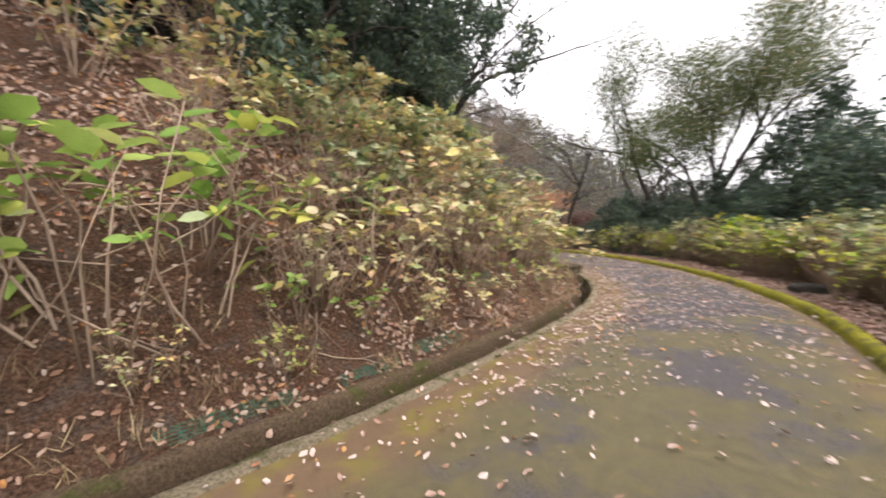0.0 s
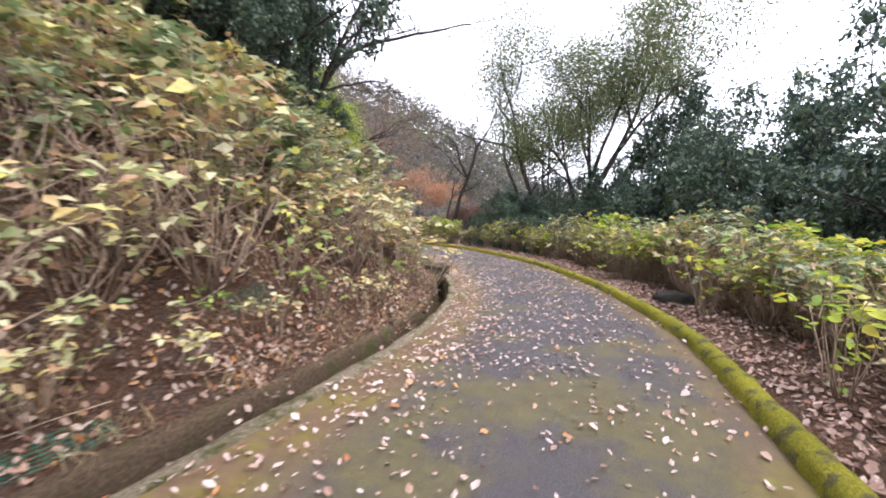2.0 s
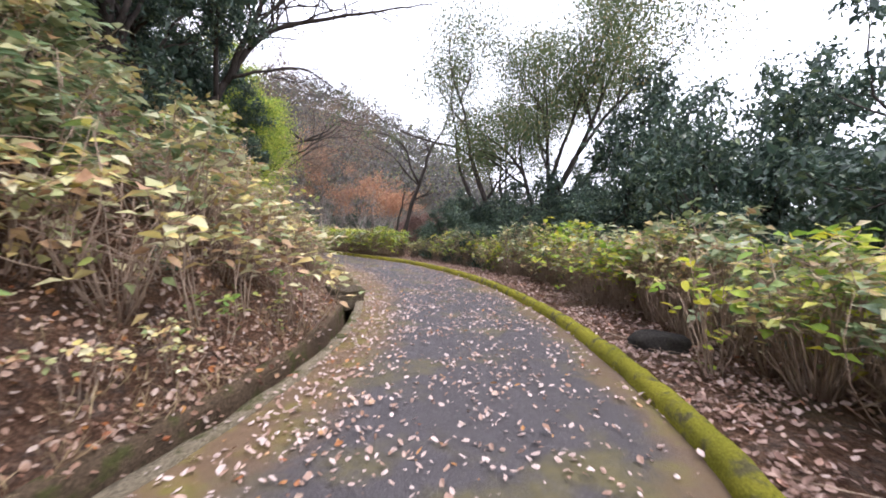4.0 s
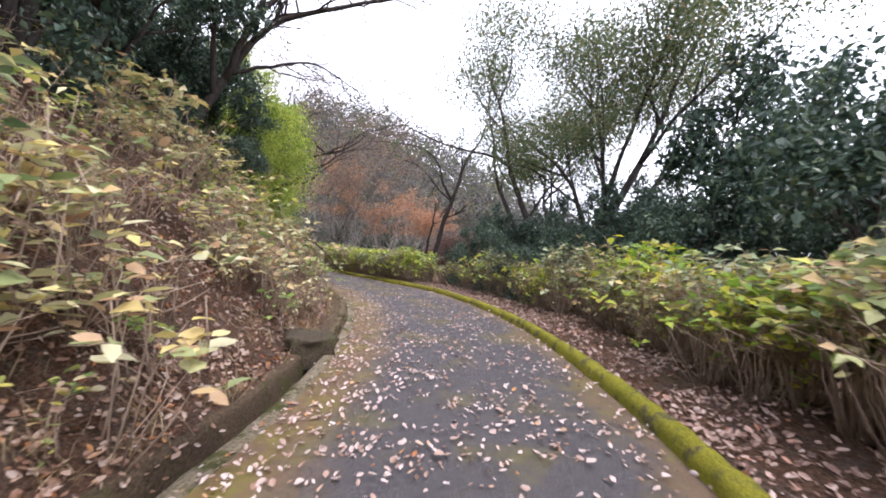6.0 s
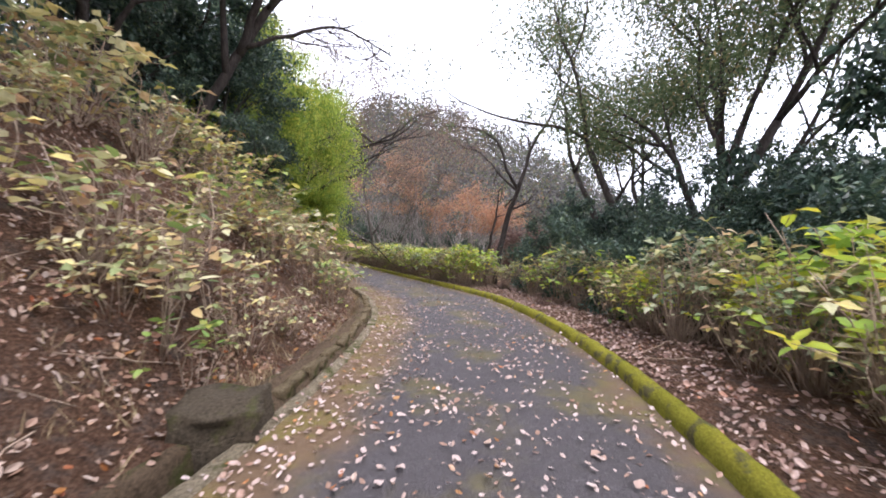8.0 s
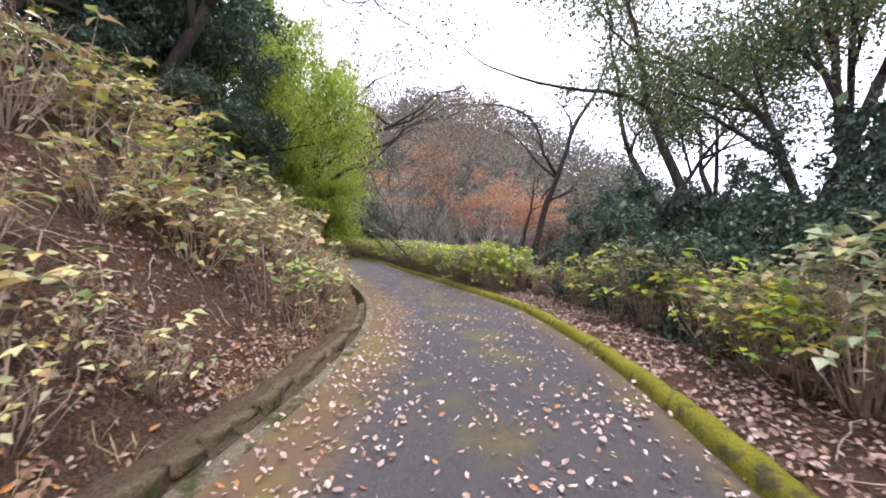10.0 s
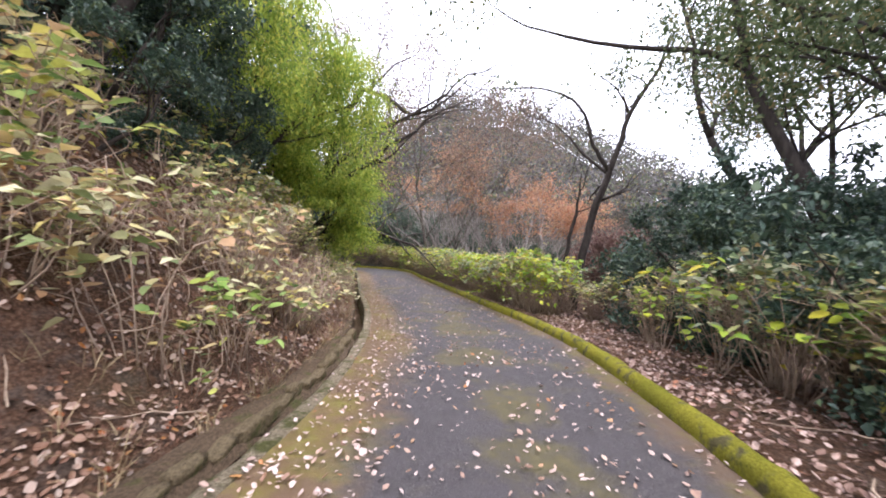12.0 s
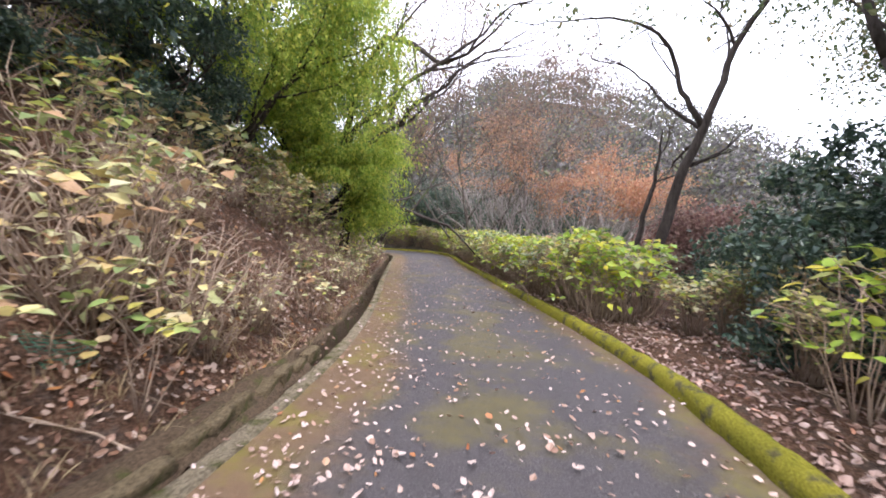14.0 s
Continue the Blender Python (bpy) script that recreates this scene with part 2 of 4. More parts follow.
def concrete_material(name, tone, moss_at=0.5):
    mat, nt, bsdf = material(name, 0.9, 0.2)
    fine, mid = grain(nt, 40, 8, 0.78), grain(nt, 3.2, 5, 0.65)
    col = ramp(nt, fine, [(0.35, tuple(0.3 * c for c in tone)), (0.52, tone), (0.68, tuple(1.5 * c for c in tone))])
    col = blend(nt, step(nt, mid, moss_at, moss_at + 0.15), col, ramp(nt, fine, [(0.3, (0.05, 0.055, 0.018)), (0.7, (0.14, 0.14, 0.045))]))
    nt.links.new(col, bsdf.inputs["Base Color"])
    relief(nt, bsdf, fine, 1.0, 0.05)
    return mat


GROUND, ASPHALT, MOSS = ground_material(), asphalt_material(), moss_material()
CONCRETE = concrete_material("old_concrete", (0.30, 0.25, 0.17), 0.48)
# damp, mossy channel walls, toned darker overall in place of the slot's shade
WALL_EARTH = concrete_material("damp_earthy_concrete", (0.15, 0.105, 0.066), 0.52)
MOSSY = concrete_material("mossy_stone", (0.22, 0.17, 0.10), 0.50)
# mossy slab; whole tone darkened to stand in for its shadowed front
SLAB = concrete_material("damp_mossy_concrete", (0.12, 0.095, 0.065), 0.53)
STONE = concrete_material("dark_stone", (0.05, 0.045, 0.04), 0.62)
NET, _, net_bsdf = material("green_netting", 0.6)
net_bsdf.inputs["Base Color"].default_value = (0.02, 0.16, 0.10, 1)
STRAW = leaf_material("dry_grass", [(0.0, (0.20, 0.13, 0.08)), (0.5, (0.33, 0.24, 0.14)), (1.0, (0.46, 0.37, 0.22))], 0.2, 0.7)

# ---------------------------------------------------------------- the lines of the road
DRAIN_LINE = [(-6, -2.4), (-4.2, -0.4), (-2.6, 1.2), (-1.38, 2.45), (-0.23, 3.74), (0.83, 5.06), (1.9, 6.45), (2.75, 7.8), (3.44, 9.27), (3.95, 11),
              (4.3, 13), (4.48, 15), (4.5, 17), (4.38, 18.8), (4.1, 20.4), (3.6, 22.4), (2.75, 24.9), (1.6, 27.8), (0.4, 30.8), (-0.75, 33.8),
              (-1.9, 36.8), (-3.0, 39.8), (-4.3, 42.8), (-6.6, 45.4), (-11, 47.2)]
KERB_LINE = [(-3.6, -4.9), (-1.6, -2.8), (0.1, -1.2), (1.5, 0.2), (2.75, 1.75), (4.0, 3.3), (5.1, 4.95), (6.0, 6.5), (6.72, 8.35), (7.27, 10.2),
             (7.73, 12.6), (7.98, 15), (8.0, 17.2), (7.84, 19.3), (7.5, 21.6), (6.9, 23.7), (5.95, 26.4), (4.95, 29.2), (3.85, 32.2), (2.7, 35.2),
             (1.5, 38.4), (0.4, 41.6), (-1.0, 45.0), (-3.9, 48.6), (-9.5, 51.0)]
STEPS = 12


def spline(points, per=STEPS):
    p = np.array([(2 * points[0][0] - points[1][0], 2 * points[0][1] - points[1][1]), *points,
                  (2 * points[-1][0] - points[-2][0], 2 * points[-1][1] - points[-2][1])], float)
    t = np.linspace(0, 1, per, endpoint=False)[:, None]
    out = []
    for a, b, c, d in zip(p, p[1:], p[2:], p[3:]):
        out.append(0.5 * (2 * b + (c - a) * t + (2 * a - 5 * b + 4 * c - d) * t ** 2 + (3 * b - a - 3 * c + d) * t ** 3))
    return np.vstack([*out, p[-2:-1]])


def side_normals(line):
    t = np.gradient(line, axis=0)
    t /= np.linalg.norm(t, axis=1)[:, None]
    return np.stack([-t[:, 1], t[:, 0]], 1)


DRAIN, KERB = spline(DRAIN_LINE), spline(KERB_LINE)
DRAIN_N, KERB_N = side_normals(DRAIN), -side_normals(KERB)
MIDDLE = (DRAIN + KERB) / 2
N_LINE = len(DRAIN)


def denser(line, k=6):
    i = np.linspace(0, len(line) - 1, (len(line) - 1) * k + 1)
    return np.stack([np.interp(i, np.arange(len(line)), line[:, j]) for j in (0, 1)], 1)


DRAIN_FINE, KERB_FINE = denser(DRAIN), denser(KERB)


def road_z(y):
    y = np.asarray(y, float)
    return -0.0142 * (np.clip(y, -20, 28) + 6 * (1 - np.exp(-np.clip(y - 28, 0, None) / 6)))


LEFT_D = [0, 0.33, 0.6, 1.0, 1.6, 2.4, 4, 6, 9, 14, 22, 40, 90, 2000]
LEFT_Z = [-0.3, 0.05, 0.18, 0.48, 1.06, 1.84, 3.25, 4.8, 6.7, 9.2, 12, 16, 20, 20]
RIGHT_D = [0, 0.2, 0.6, 1.3, 2.2, 3.5, 6, 10, 20, 60, 2000]
RIGHT_Z = [-0.3, 0.07, 0.08, 0.07, 0.0, -0.35, -1.2, -2.4, -4.0, -5.0, -5.0]


def rough(x, y, size, seed=0.0):
    return noise.noise(Vector((x / size, y / size, seed)))


def ground_z(x, y):
    """Height of the open ground at a place, on either side of the road."""
    near_drain = float(np.sqrt(((DRAIN_FINE - (x, y)) ** 2).sum(1).min()))
    near_kerb = float(np.sqrt(((KERB_FINE - (x, y)) ** 2).sum(1).min()))
    z0 = float(road_z(y))
    if near_drain < near_kerb:
        d = near_drain
        z = np.interp(d, LEFT_D, LEFT_Z)
        z += min(d, 2.5) * 0.10 * rough(x, y, 1.3) + min(d, 1.2) * 0.06 * rough(x, y, 0.35, 3)
    else:
        d = near_kerb
        fall = np.interp(d, RIGHT_D, RIGHT_Z)
        keep = np.clip((y - 30) / 10, 0, 1) if d > 1 else 0
        z = fall * (1 - keep) + 0.05 * keep
        z += min(d, 1.5) * 0.03 * rough(x, y, 0.8) + 0.01 * rough(x, y, 0.2, 5)
    hill = 26 * math.exp(-((x - 1) / 34) ** 2 - ((y - 96) / 30) ** 2)
    rise = min(max((y - 46) / 22, 0), 1)
    return z0 + float(z) + hill * rise * rise * (3 - 2 * rise)


# ---------------------------------------------------------------- mesh helpers
class Soup:
    """Gathers corners and faces of one mesh."""

    def __init__(self):
        self.v, self.f, self.n = [], [], 0

    def add(self, verts, faces):
        verts = np.asarray(verts, float).reshape(-1, 3)
        self.v.append(verts)
        k = self.n
        self.f.extend(tuple(i + k for i in f) for f in faces)
        self.n += len(verts)

    def tube(self, pts, radii, sides=6):
        pts = np.asarray(pts, float)
        t = np.gradient(pts, axis=0)
        t /= np.linalg.norm(t, axis=1)[:, None] + 1e-9
        ref = np.array([0.31, 0.95, 0.05]) if abs(t[0][2]) > 0.8 else np.array([0.02, 0.05, 1.0])
        u = np.cross(t, ref)
        u /= np.linalg.norm(u, axis=1)[:, None] + 1e-9
        w = np.cross(t, u)
        a = np.linspace(0, 2 * np.pi, sides, endpoint=False)
        ring = pts[:, None] + np.asarray(radii)[:, None, None] * (np.cos(a)[None, :, None] * u[:, None] + np.sin(a)[None, :, None] * w[:, None])
        n, faces = len(pts), []
        for i in range(n - 1):
            for j in range(sides):
                k = (j + 1) % sides
                faces.append((i * sides + j, i * sides + k, (i + 1) * sides + k, (i + 1) * sides + j))
        faces.append(tuple(range(sides))[::-1])
        faces.append(tuple((n - 1) * sides + j for j in range(sides)))
        self.add(ring.reshape(-1, 3), faces)

    def leaves(self, pos, along, up, length, width, shape, faces, fold=0.25, droop=0.2):
        """Many copies of one leaf outline, each at its own place, way and size."""
        pos, along, up = (np.asarray(a, float) for a in (pos, along, up))
        along = along / (np.linalg.norm(along, axis=1)[:, None] + 1e-9)
        side = np.cross(along, up)
        side /= np.linalg.norm(side, axis=1)[:, None] + 1e-9
        up = np.cross(side, along)
        length, width = np.broadcast_to(length, len(pos)), np.broadcast_to(width, len(pos))
        s = np.asarray(shape, float)
        x = s[None, :, 0] * length[:, None]
        y = s[None, :, 1] * width[:, None]
        z = np.abs(s[None, :, 1]) * width[:, None] * fold - s[None, :, 0] ** 2 * length[:, None] * droop
        v = pos[:, None] + x[..., None] * along[:, None] + y[..., None] * side[:, None] + z[..., None] * up[:, None]
        k = len(s)
        base = self.n
        self.v.append(v.reshape(-1, 3))
        for i in range(len(pos)):
            o = base + i * k
            self.f.extend(tuple(o + j for j in f) for f in faces)
        self.n += len(pos) * k

    def mesh(self, name, mat, smooth=False):
        me = bpy.data.meshes.new(name)
        me.from_pydata(np.vstack(self.v).tolist(), [], self.f)
        me.materials.append(mat)
        if smooth:
            me.polygons.foreach_set("use_smooth", [True] * len(me.polygons))
        me.update()
        return me


BIG_SHAPE = [(0, 0), (0.28, 0.42), (0.28, 0), (0.28, -0.42), (0.68, 0.40), (0.68, 0), (0.68, -0.40), (1, 0)]
BIG_FACES = [(0, 2, 1), (0, 3, 2), (1, 2, 5, 4), (2, 3, 6, 5), (4, 5, 7), (5, 6, 7)]
MID_SHAPE = [(0, 0), (0.42, 0.5), (0.5, 0), (0.42, -0.5), (1, 0)]
MID_FACES = [(0, 2, 1), (0, 3, 2), (1, 2, 4), (2, 3, 4)]
SMALL_SHAPE = [(0, 0), (0.45, 0.5), (1, 0), (0.45, -0.5)]
SMALL_FACES = [(0, 2, 1), (0, 3, 2)]
DRY_SHAPE = [(0, 0.05), (0.2, 0.30), (0.4, 0.02), (0.28, -0.46), (0.6, 0.50), (0.82, -0.24), (1, 0.12)]
DRY_FACES = [(0, 2, 1), (0, 3, 2), (1, 2, 4), (2, 3, 5), (2, 5, 6), (2, 6, 4)]


def part(name, me, parent, label="", m=None):
    ob = new(name, me)
    ob.parent = parent
    if m is not None:
        ob.matrix_basis = m
    return tagged(ob, label) if label else ob


def thing(name, label, category, group="", kind="", at=None):
    ob = tagged(new(name), label, category, group, kind)
    if at is not None:
        ob.matrix_basis = at
    return ob


def strip(name, line, normals, profile, mat, label, lift=None, uv=False, first=0, last=None, wobble=0.0, grit=0.25):
    """A profile of (offset, height) swept along a line of the road."""
    last = len(line) if last is None else last
    verts, faces, cols, run = [], [], [], 0.0
    m = len(profile)
    for k, i in enumerate(range(first, last)):
        z0 = float(road_z(line[i][1]))
        if k:
            run += float(np.linalg.norm(line[i] - line[i - 1]))
        for j, (o, h) in enumerate(profile):
            x, y = line[i] + normals[i] * o
            w = wobble * (0.6 * rough(x, y, 0.3, j * 0.2) + 0.6 * rough(x, y, grit, j * 0.5))
            verts.append((x + normals[i][0] * w, y + normals[i][1] * w, z0 + h + (lift(i, o, h) if lift else 0) + w * 0.7))
            cols.append((o, run))
    for i in range(last - first - 1):
        for j in range(m - 1):
            a = i * m + j
            faces.append((a, a + m, a + m + 1, a + 1))
    me = bpy.data.meshes.new(name)
    me.from_pydata(verts, [], faces)
    me.materials.append(mat)
    me.polygons.foreach_set("use_smooth", [True] * len(faces))
    if uv:
        layer = me.uv_layers.new(name="along")
        for lp in me.loops:
            layer.data[lp.index].uv = cols[lp.vertex_index]
    me.update()
    return tagged(new(name, me), label, name, kind="structure")


# ---------------------------------------------------------------- ground, road, kerb, drain
def build_ground():
    s = Soup()
    left_off = [0.33, 0.40, 0.5, 0.62, 0.75, 0.9, 1.05, 1.2, 1.4, 1.6, 1.8, 2.05, 2.3, 2.6, 2.9, 3.3, 3.7, 4.2, 4.8, 5.5, 6.3]
    right_off = [0.19, 0.3, 0.45, 0.6, 0.8, 1.0, 1.2, 1.4, 1.7, 2.0, 2.4, 2.9, 3.5, 4.3, 5.2, 6.3, 7.5]
    for line, nrm, offs, flip in ((DRAIN, DRAIN_N, left_off, True), (KERB, KERB_N, right_off, False)):
        rows = [[(*(line[i] + nrm[i] * o), ground_z(*(line[i] + nrm[i] * o))) for o in offs] for i in range(N_LINE)]
        m = len(offs)
        faces = []
        for i in range(N_LINE - 1):
            for j in range(m - 1):
                a = i * m + j
                q = (a, a + 1, a + m + 1, a + m)
                faces.append(q if not flip else q[::-1])
        s.add(np.array(rows).reshape(-1, 3), faces)
    # wide country, passing under the fine strips beside the road
    xs = np.concatenate([[-1500, -700, -350, -180], np.arange(-110, 111, 2.0), [180, 350, 700, 1500]])
    ys = np.concatenate([[-1500, -700, -300, -120], np.arange(-60, 161, 2.0), [220, 400, 800, 1500]])
    verts = []
    for y in ys:
        for x in xs:
            z = ground_z(x, y)
            gap = np.sqrt(((MIDDLE - (x, y)) ** 2).sum(1).min())
            verts.append((x, y, z - 1.6 * np.clip((9.5 - gap) / 2.5, 0, 1) - 0.06))
    nx = len(xs)
    s.add(verts, [(j * nx + i, j * nx + i + 1, (j + 1) * nx + i + 1, (j + 1) * nx + i) for j in range(len(ys) - 1) for i in range(nx - 1)])
    return tagged(new("ground", s.mesh("ground", GROUND, True)), "red-brown soil bank strewn with dead leaves", "ground", kind="structure")


build_ground()
across = (KERB - DRAIN) / np.linalg.norm(KERB - DRAIN, axis=1)[:, None]


def build_road():
    cells, verts, faces, cols, run = 14, [], [], [], 0.0
    for i in range(N_LINE):
        a, b = DRAIN[i] + across[i] * 0.10, KERB[i] + across[i] * 0.03
        if i:
            run += float(np.linalg.norm(MIDDLE[i] - MIDDLE[i - 1]))
        for j in range(cells + 1):
            f = j / cells
            x, y = a + (b - a) * f
            verts.append((x, y, float(road_z(y)) + 0.03 * math.sin(math.pi * f) - 0.012 + 0.008 * rough(x, y, 0.9)))
            cols.append((f * 3.5, run))
    m = cells + 1
    for i in range(N_LINE - 1):
        for j in range(cells):
            a = i * m + j
            faces.append((a, a + 1, a + m + 1, a + m))
    me = bpy.data.meshes.new("road")
    me.from_pydata(verts, [], faces)
    me.materials.append(ASPHALT)
    me.polygons.foreach_set("use_smooth", [True] * len(faces))
    layer = me.uv_layers.new(name="along")
    for lp in me.loops:
        layer.data[lp.index].uv = cols[lp.vertex_index]
    me.update()
    return tagged(new("road", me), "worn grey asphalt path stained with soil and algae", "road", kind="structure")


build_road()
FILL = [float(np.clip((DRAIN[i][1] - 12.9) / 0.3, 0, 1) * np.clip((21.6 - DRAIN[i][1]) / 0.3, 0, 1)) for i in range(N_LINE)]
strip("drain_lip", DRAIN, DRAIN_N, [(-0.16, -0.03), (-0.15, 0.004), (-0.05, 0.010), (-0.005, 0.004), (0.0, -0.03), (0.008, -0.62)],
      CONCRETE, "worn pale concrete lip of the drain", wobble=0.02)
# the channel's dark tone carries part of the shade inside it
strip("drain_channel", DRAIN, DRAIN_N, [(0.006, -0.29), (0.07, -0.31), (0.17, -0.30), (0.235, -0.27), (0.25, -0.12), (0.258, 0.0), (0.275, 0.035), (0.33, 0.06), (0.43, 0.06), (0.47, -0.06)],
      WALL_EARTH, "narrow earth-brown drain channel with dirty walls", lift=lambda i, o, h: FILL[i] * (float(np.interp(o, [0, 0.07, 0.24, 0.30, 0.40, 0.46], [-0.02, 0.06, 0.11, 0.12, 0.09, h])) - h) - (0.35 * (1 - FILL[i]) if o < 0.24 else 0.0), wobble=0.035)
KERB_F = denser(KERB, 4)
strip("kerb", KERB_F, -side_normals(KERB_F), [(-0.01, -0.05), (-0.005, 0.05), (0.015, 0.10), (0.05, 0.135), (0.10, 0.145), (0.15, 0.135), (0.19, 0.10), (0.21, 0.04), (0.22, -0.1)],
      MOSS, "rounded kerb thickly overgrown with yellow-green moss", wobble=0.022, grit=0.16)


def stone(name, at, size, mat, label, category, seed, turn=0.0, tilt=0.0, cuts=4, lump=0.12, ball=True):
    bm = bmesh.new()
    bmesh.ops.create_cube(bm, size=1)
    bmesh.ops.subdivide_edges(bm, edges=bm.edges[:], cuts=cuts, use_grid_fill=True)
    for v in bm.verts:
        r = max(abs(c) for c in v.co) / (v.co.length + 1e-6)
        v.co = v.co.lerp(v.co.normalized() * 0.52, 0.75) if ball else v.co * (0.88 + 0.12 * r)
        n = noise.noise_vector(v.co * 2.4 + Vector((seed, 0, seed)))
        v.co += n * lump
        v.co = Vector((v.co.x * size[0], v.co.y * size[1], v.co.z * size[2]))
    me = bpy.data.meshes.new(name)
    bm.to_mesh(me)
    bm.free()
    me.materials.append(mat)
    me.polygons.foreach_set("use_smooth", [True] * len(me.polygons))
    ob = tagged(new(name, me), label, category)
    ob.matrix_basis = pose(*at, tilt, 0, turn)
    return ob


# ---------------------------------------------------------------- hydrangea bushes
def cane_bush(seed, canes, height, spread, rosettes, leaf, fill, size=(0.12, 0.19), low=0.35):
    """One bush: its canes as polylines with radii, and its leaves, gathered towards the ends of the canes."""
    rng = np.random.default_rng(seed)
    stems, pos, way, up, length = [], [], [], [], []

    def rosette(tip, d, n, big):
        for k in range(n):
            a = 2.4 * k + rng.uniform(0, 0.6)
            out = np.array([math.cos(a), math.sin(a), rng.uniform(-0.25, 0.55)])
            pos.append(tip - d * 0.035 * (k // 2) + 0.01 * out)
            way.append(out)
            up.append((0, 0, 1) + rng.normal(0, 0.35, 3))
            length.append(rng.uniform(*size) * big)

    for c in range(canes):
        a, r = rng.uniform(0, 2 * np.pi), math.sqrt(rng.uniform(0, 1))
        h = height * rng.uniform(0.55, 1.05)
        base = np.array([math.cos(a), math.sin(a), 0]) * r * 0.22 * spread
        top = np.array([math.cos(a) * r * spread, math.sin(a) * r * spread, h])
        bend = rng.normal(0, 0.13, 3)
        ts = np.linspace(0, 1, 5)[:, None]
        pts = base + (top - base) * ts ** [1.0, 1.0, 0.85] + bend * np.sin(np.pi * ts) + rng.normal(0, 0.014, (5, 3))
        pts[0] = base - (0, 0, 0.08)
        one = [(pts, np.linspace(0.0085, 0.0035, 5) * rng.uniform(0.7, 1.2), 4)]
        d = pts[-1] - pts[-2]
        d /= np.linalg.norm(d)
        if rng.uniform() < rosettes:
            rosette(pts[-1], d, rng.integers(4, leaf + 1), 1.0)
        for k in range(rng.integers(1, 4)):
            t = rng.uniform(low, 0.92)
            p = pts[0] + (pts[-1] - pts[0]) * t + bend * math.sin(math.pi * t)
            q = p + np.array([rng.normal(0, 0.2), rng.normal(0, 0.2), rng.uniform(0.0, 0.26)])
            one.append(([p, (p + q) / 2 + rng.normal(0, 0.01, 3), q], [0.005, 0.004, 0.002], 3))
            if rng.uniform() < rosettes * 0.8:
                rosette(q, (q - p) / np.linalg.norm(q - p), rng.integers(2, leaf), 0.8)
        for k in range(fill):
            t = rng.uniform(low - 0.05, 1.0)
            p = pts[0] + (pts[-1] - pts[0]) * t + bend * math.sin(math.pi * t)
            a = rng.uniform(0, 2 * np.pi)
            pos.append(p + rng.normal(0, 0.05, 3))
            way.append((math.cos(a), math.sin(a), rng.uniform(-0.7, 0.3)))
            up.append((0, 0, 1) + rng.normal(0, 0.5, 3))
            length.append(rng.uniform(*size) * 0.75)
        stems.append(one)
    return stems, np.array(pos), np.array(way), np.array(up), np.array(length)


def bush_thing(made, mat, label, group):
    """A bush whose canes and leaves are each one mesh, for the crowd."""
    stems, pos, way, up, length = made
    rng = np.random.default_rng(len(pos))
    ob = thing("hydrangea_bush", label, "bush", group, at=pose(0, 0, -50))
    s, f = Soup(), Soup()
    for one in stems:
        for tube in one:
            s.tube(*tube)
    f.leaves(pos, way, up, length, length * rng.uniform(0.55, 0.75, len(length)), MID_SHAPE, MID_FACES, 0.22, 0.28)
    part("stem_clump", s.mesh("stem_clump", DRY_STEM, True), ob, "bare brown canes")
    part("foliage", f.mesh("foliage", mat), ob)
    return ob


CROWD = {}


def crowd(kind, x, y, scale, rng):
    """One more bush in the joined undergrowth, further from the path."""
    m = np.array(pose(x, y, ground_z(x, y) - 0.02, rng.uniform(-6, 6), rng.uniform(-6, 6), rng.uniform(0, 360)) @ Matrix.Diagonal((scale, scale, scale, 1)))
    for child in kind.children:
        me = child.data
        if me.name not in SHAPES:
            v = np.empty(len(me.vertices) * 3)
            me.vertices.foreach_get("co", v)
            SHAPES[me.name] = v.reshape(-1, 3), [tuple(p.vertices) for p in me.polygons]
        v, f = SHAPES[me.name]
        CROWD.setdefault((child.name.split(".")[0], me.materials[0].name), Soup()).add(v @ m[:3, :3].T + m[:3, 3], f)


SHAPES = {}


def leaf_pieces(mat):
    made = []
    for k, (fold, droop) in enumerate([(0.2, 0.22), (0.32, 0.4), (0.1, 0.12), (0.25, -0.1)]):
        s = Soup()
        s.leaves([(0, 0, 0)], [(1, 0, 0)], [(0, 0, 1)], 1.0, 0.62 + 0.05 * k, BIG_SHAPE, BIG_FACES, fold, droop)
        made.append(s.mesh("leaf", mat, True))
    return made


def near_bush(made, mat, label, group, most=48):
    """A bush close to the path: every cane and every leaf an object of its own."""
    stems, pos, way, up, length = made
    rng = np.random.default_rng(len(pos))
    ob = thing("hydrangea_bush", label, "bush", group, at=pose(0, 0, -50))
    for one in stems:
        s = Soup()
        for tube in one:
            s.tube(*tube)
        part("cane", s.mesh("cane", DRY_STEM, True), ob)
    pieces = leaf_pieces(mat)
    for k in rng.permutation(len(pos))[:most]:
        a = Vector(way[k]).normalized()
        s = a.cross(Vector(up[k])).normalized()
        n = s.cross(a)
        m = Matrix((a, s, n)).transposed().to_4x4()
        m = Matrix.Translation(pos[k]) @ m @ Matrix.Scale(float(length[k]), 4)
        part("leaf", pieces[int(rng.integers(4))], ob, m=m)
    return ob


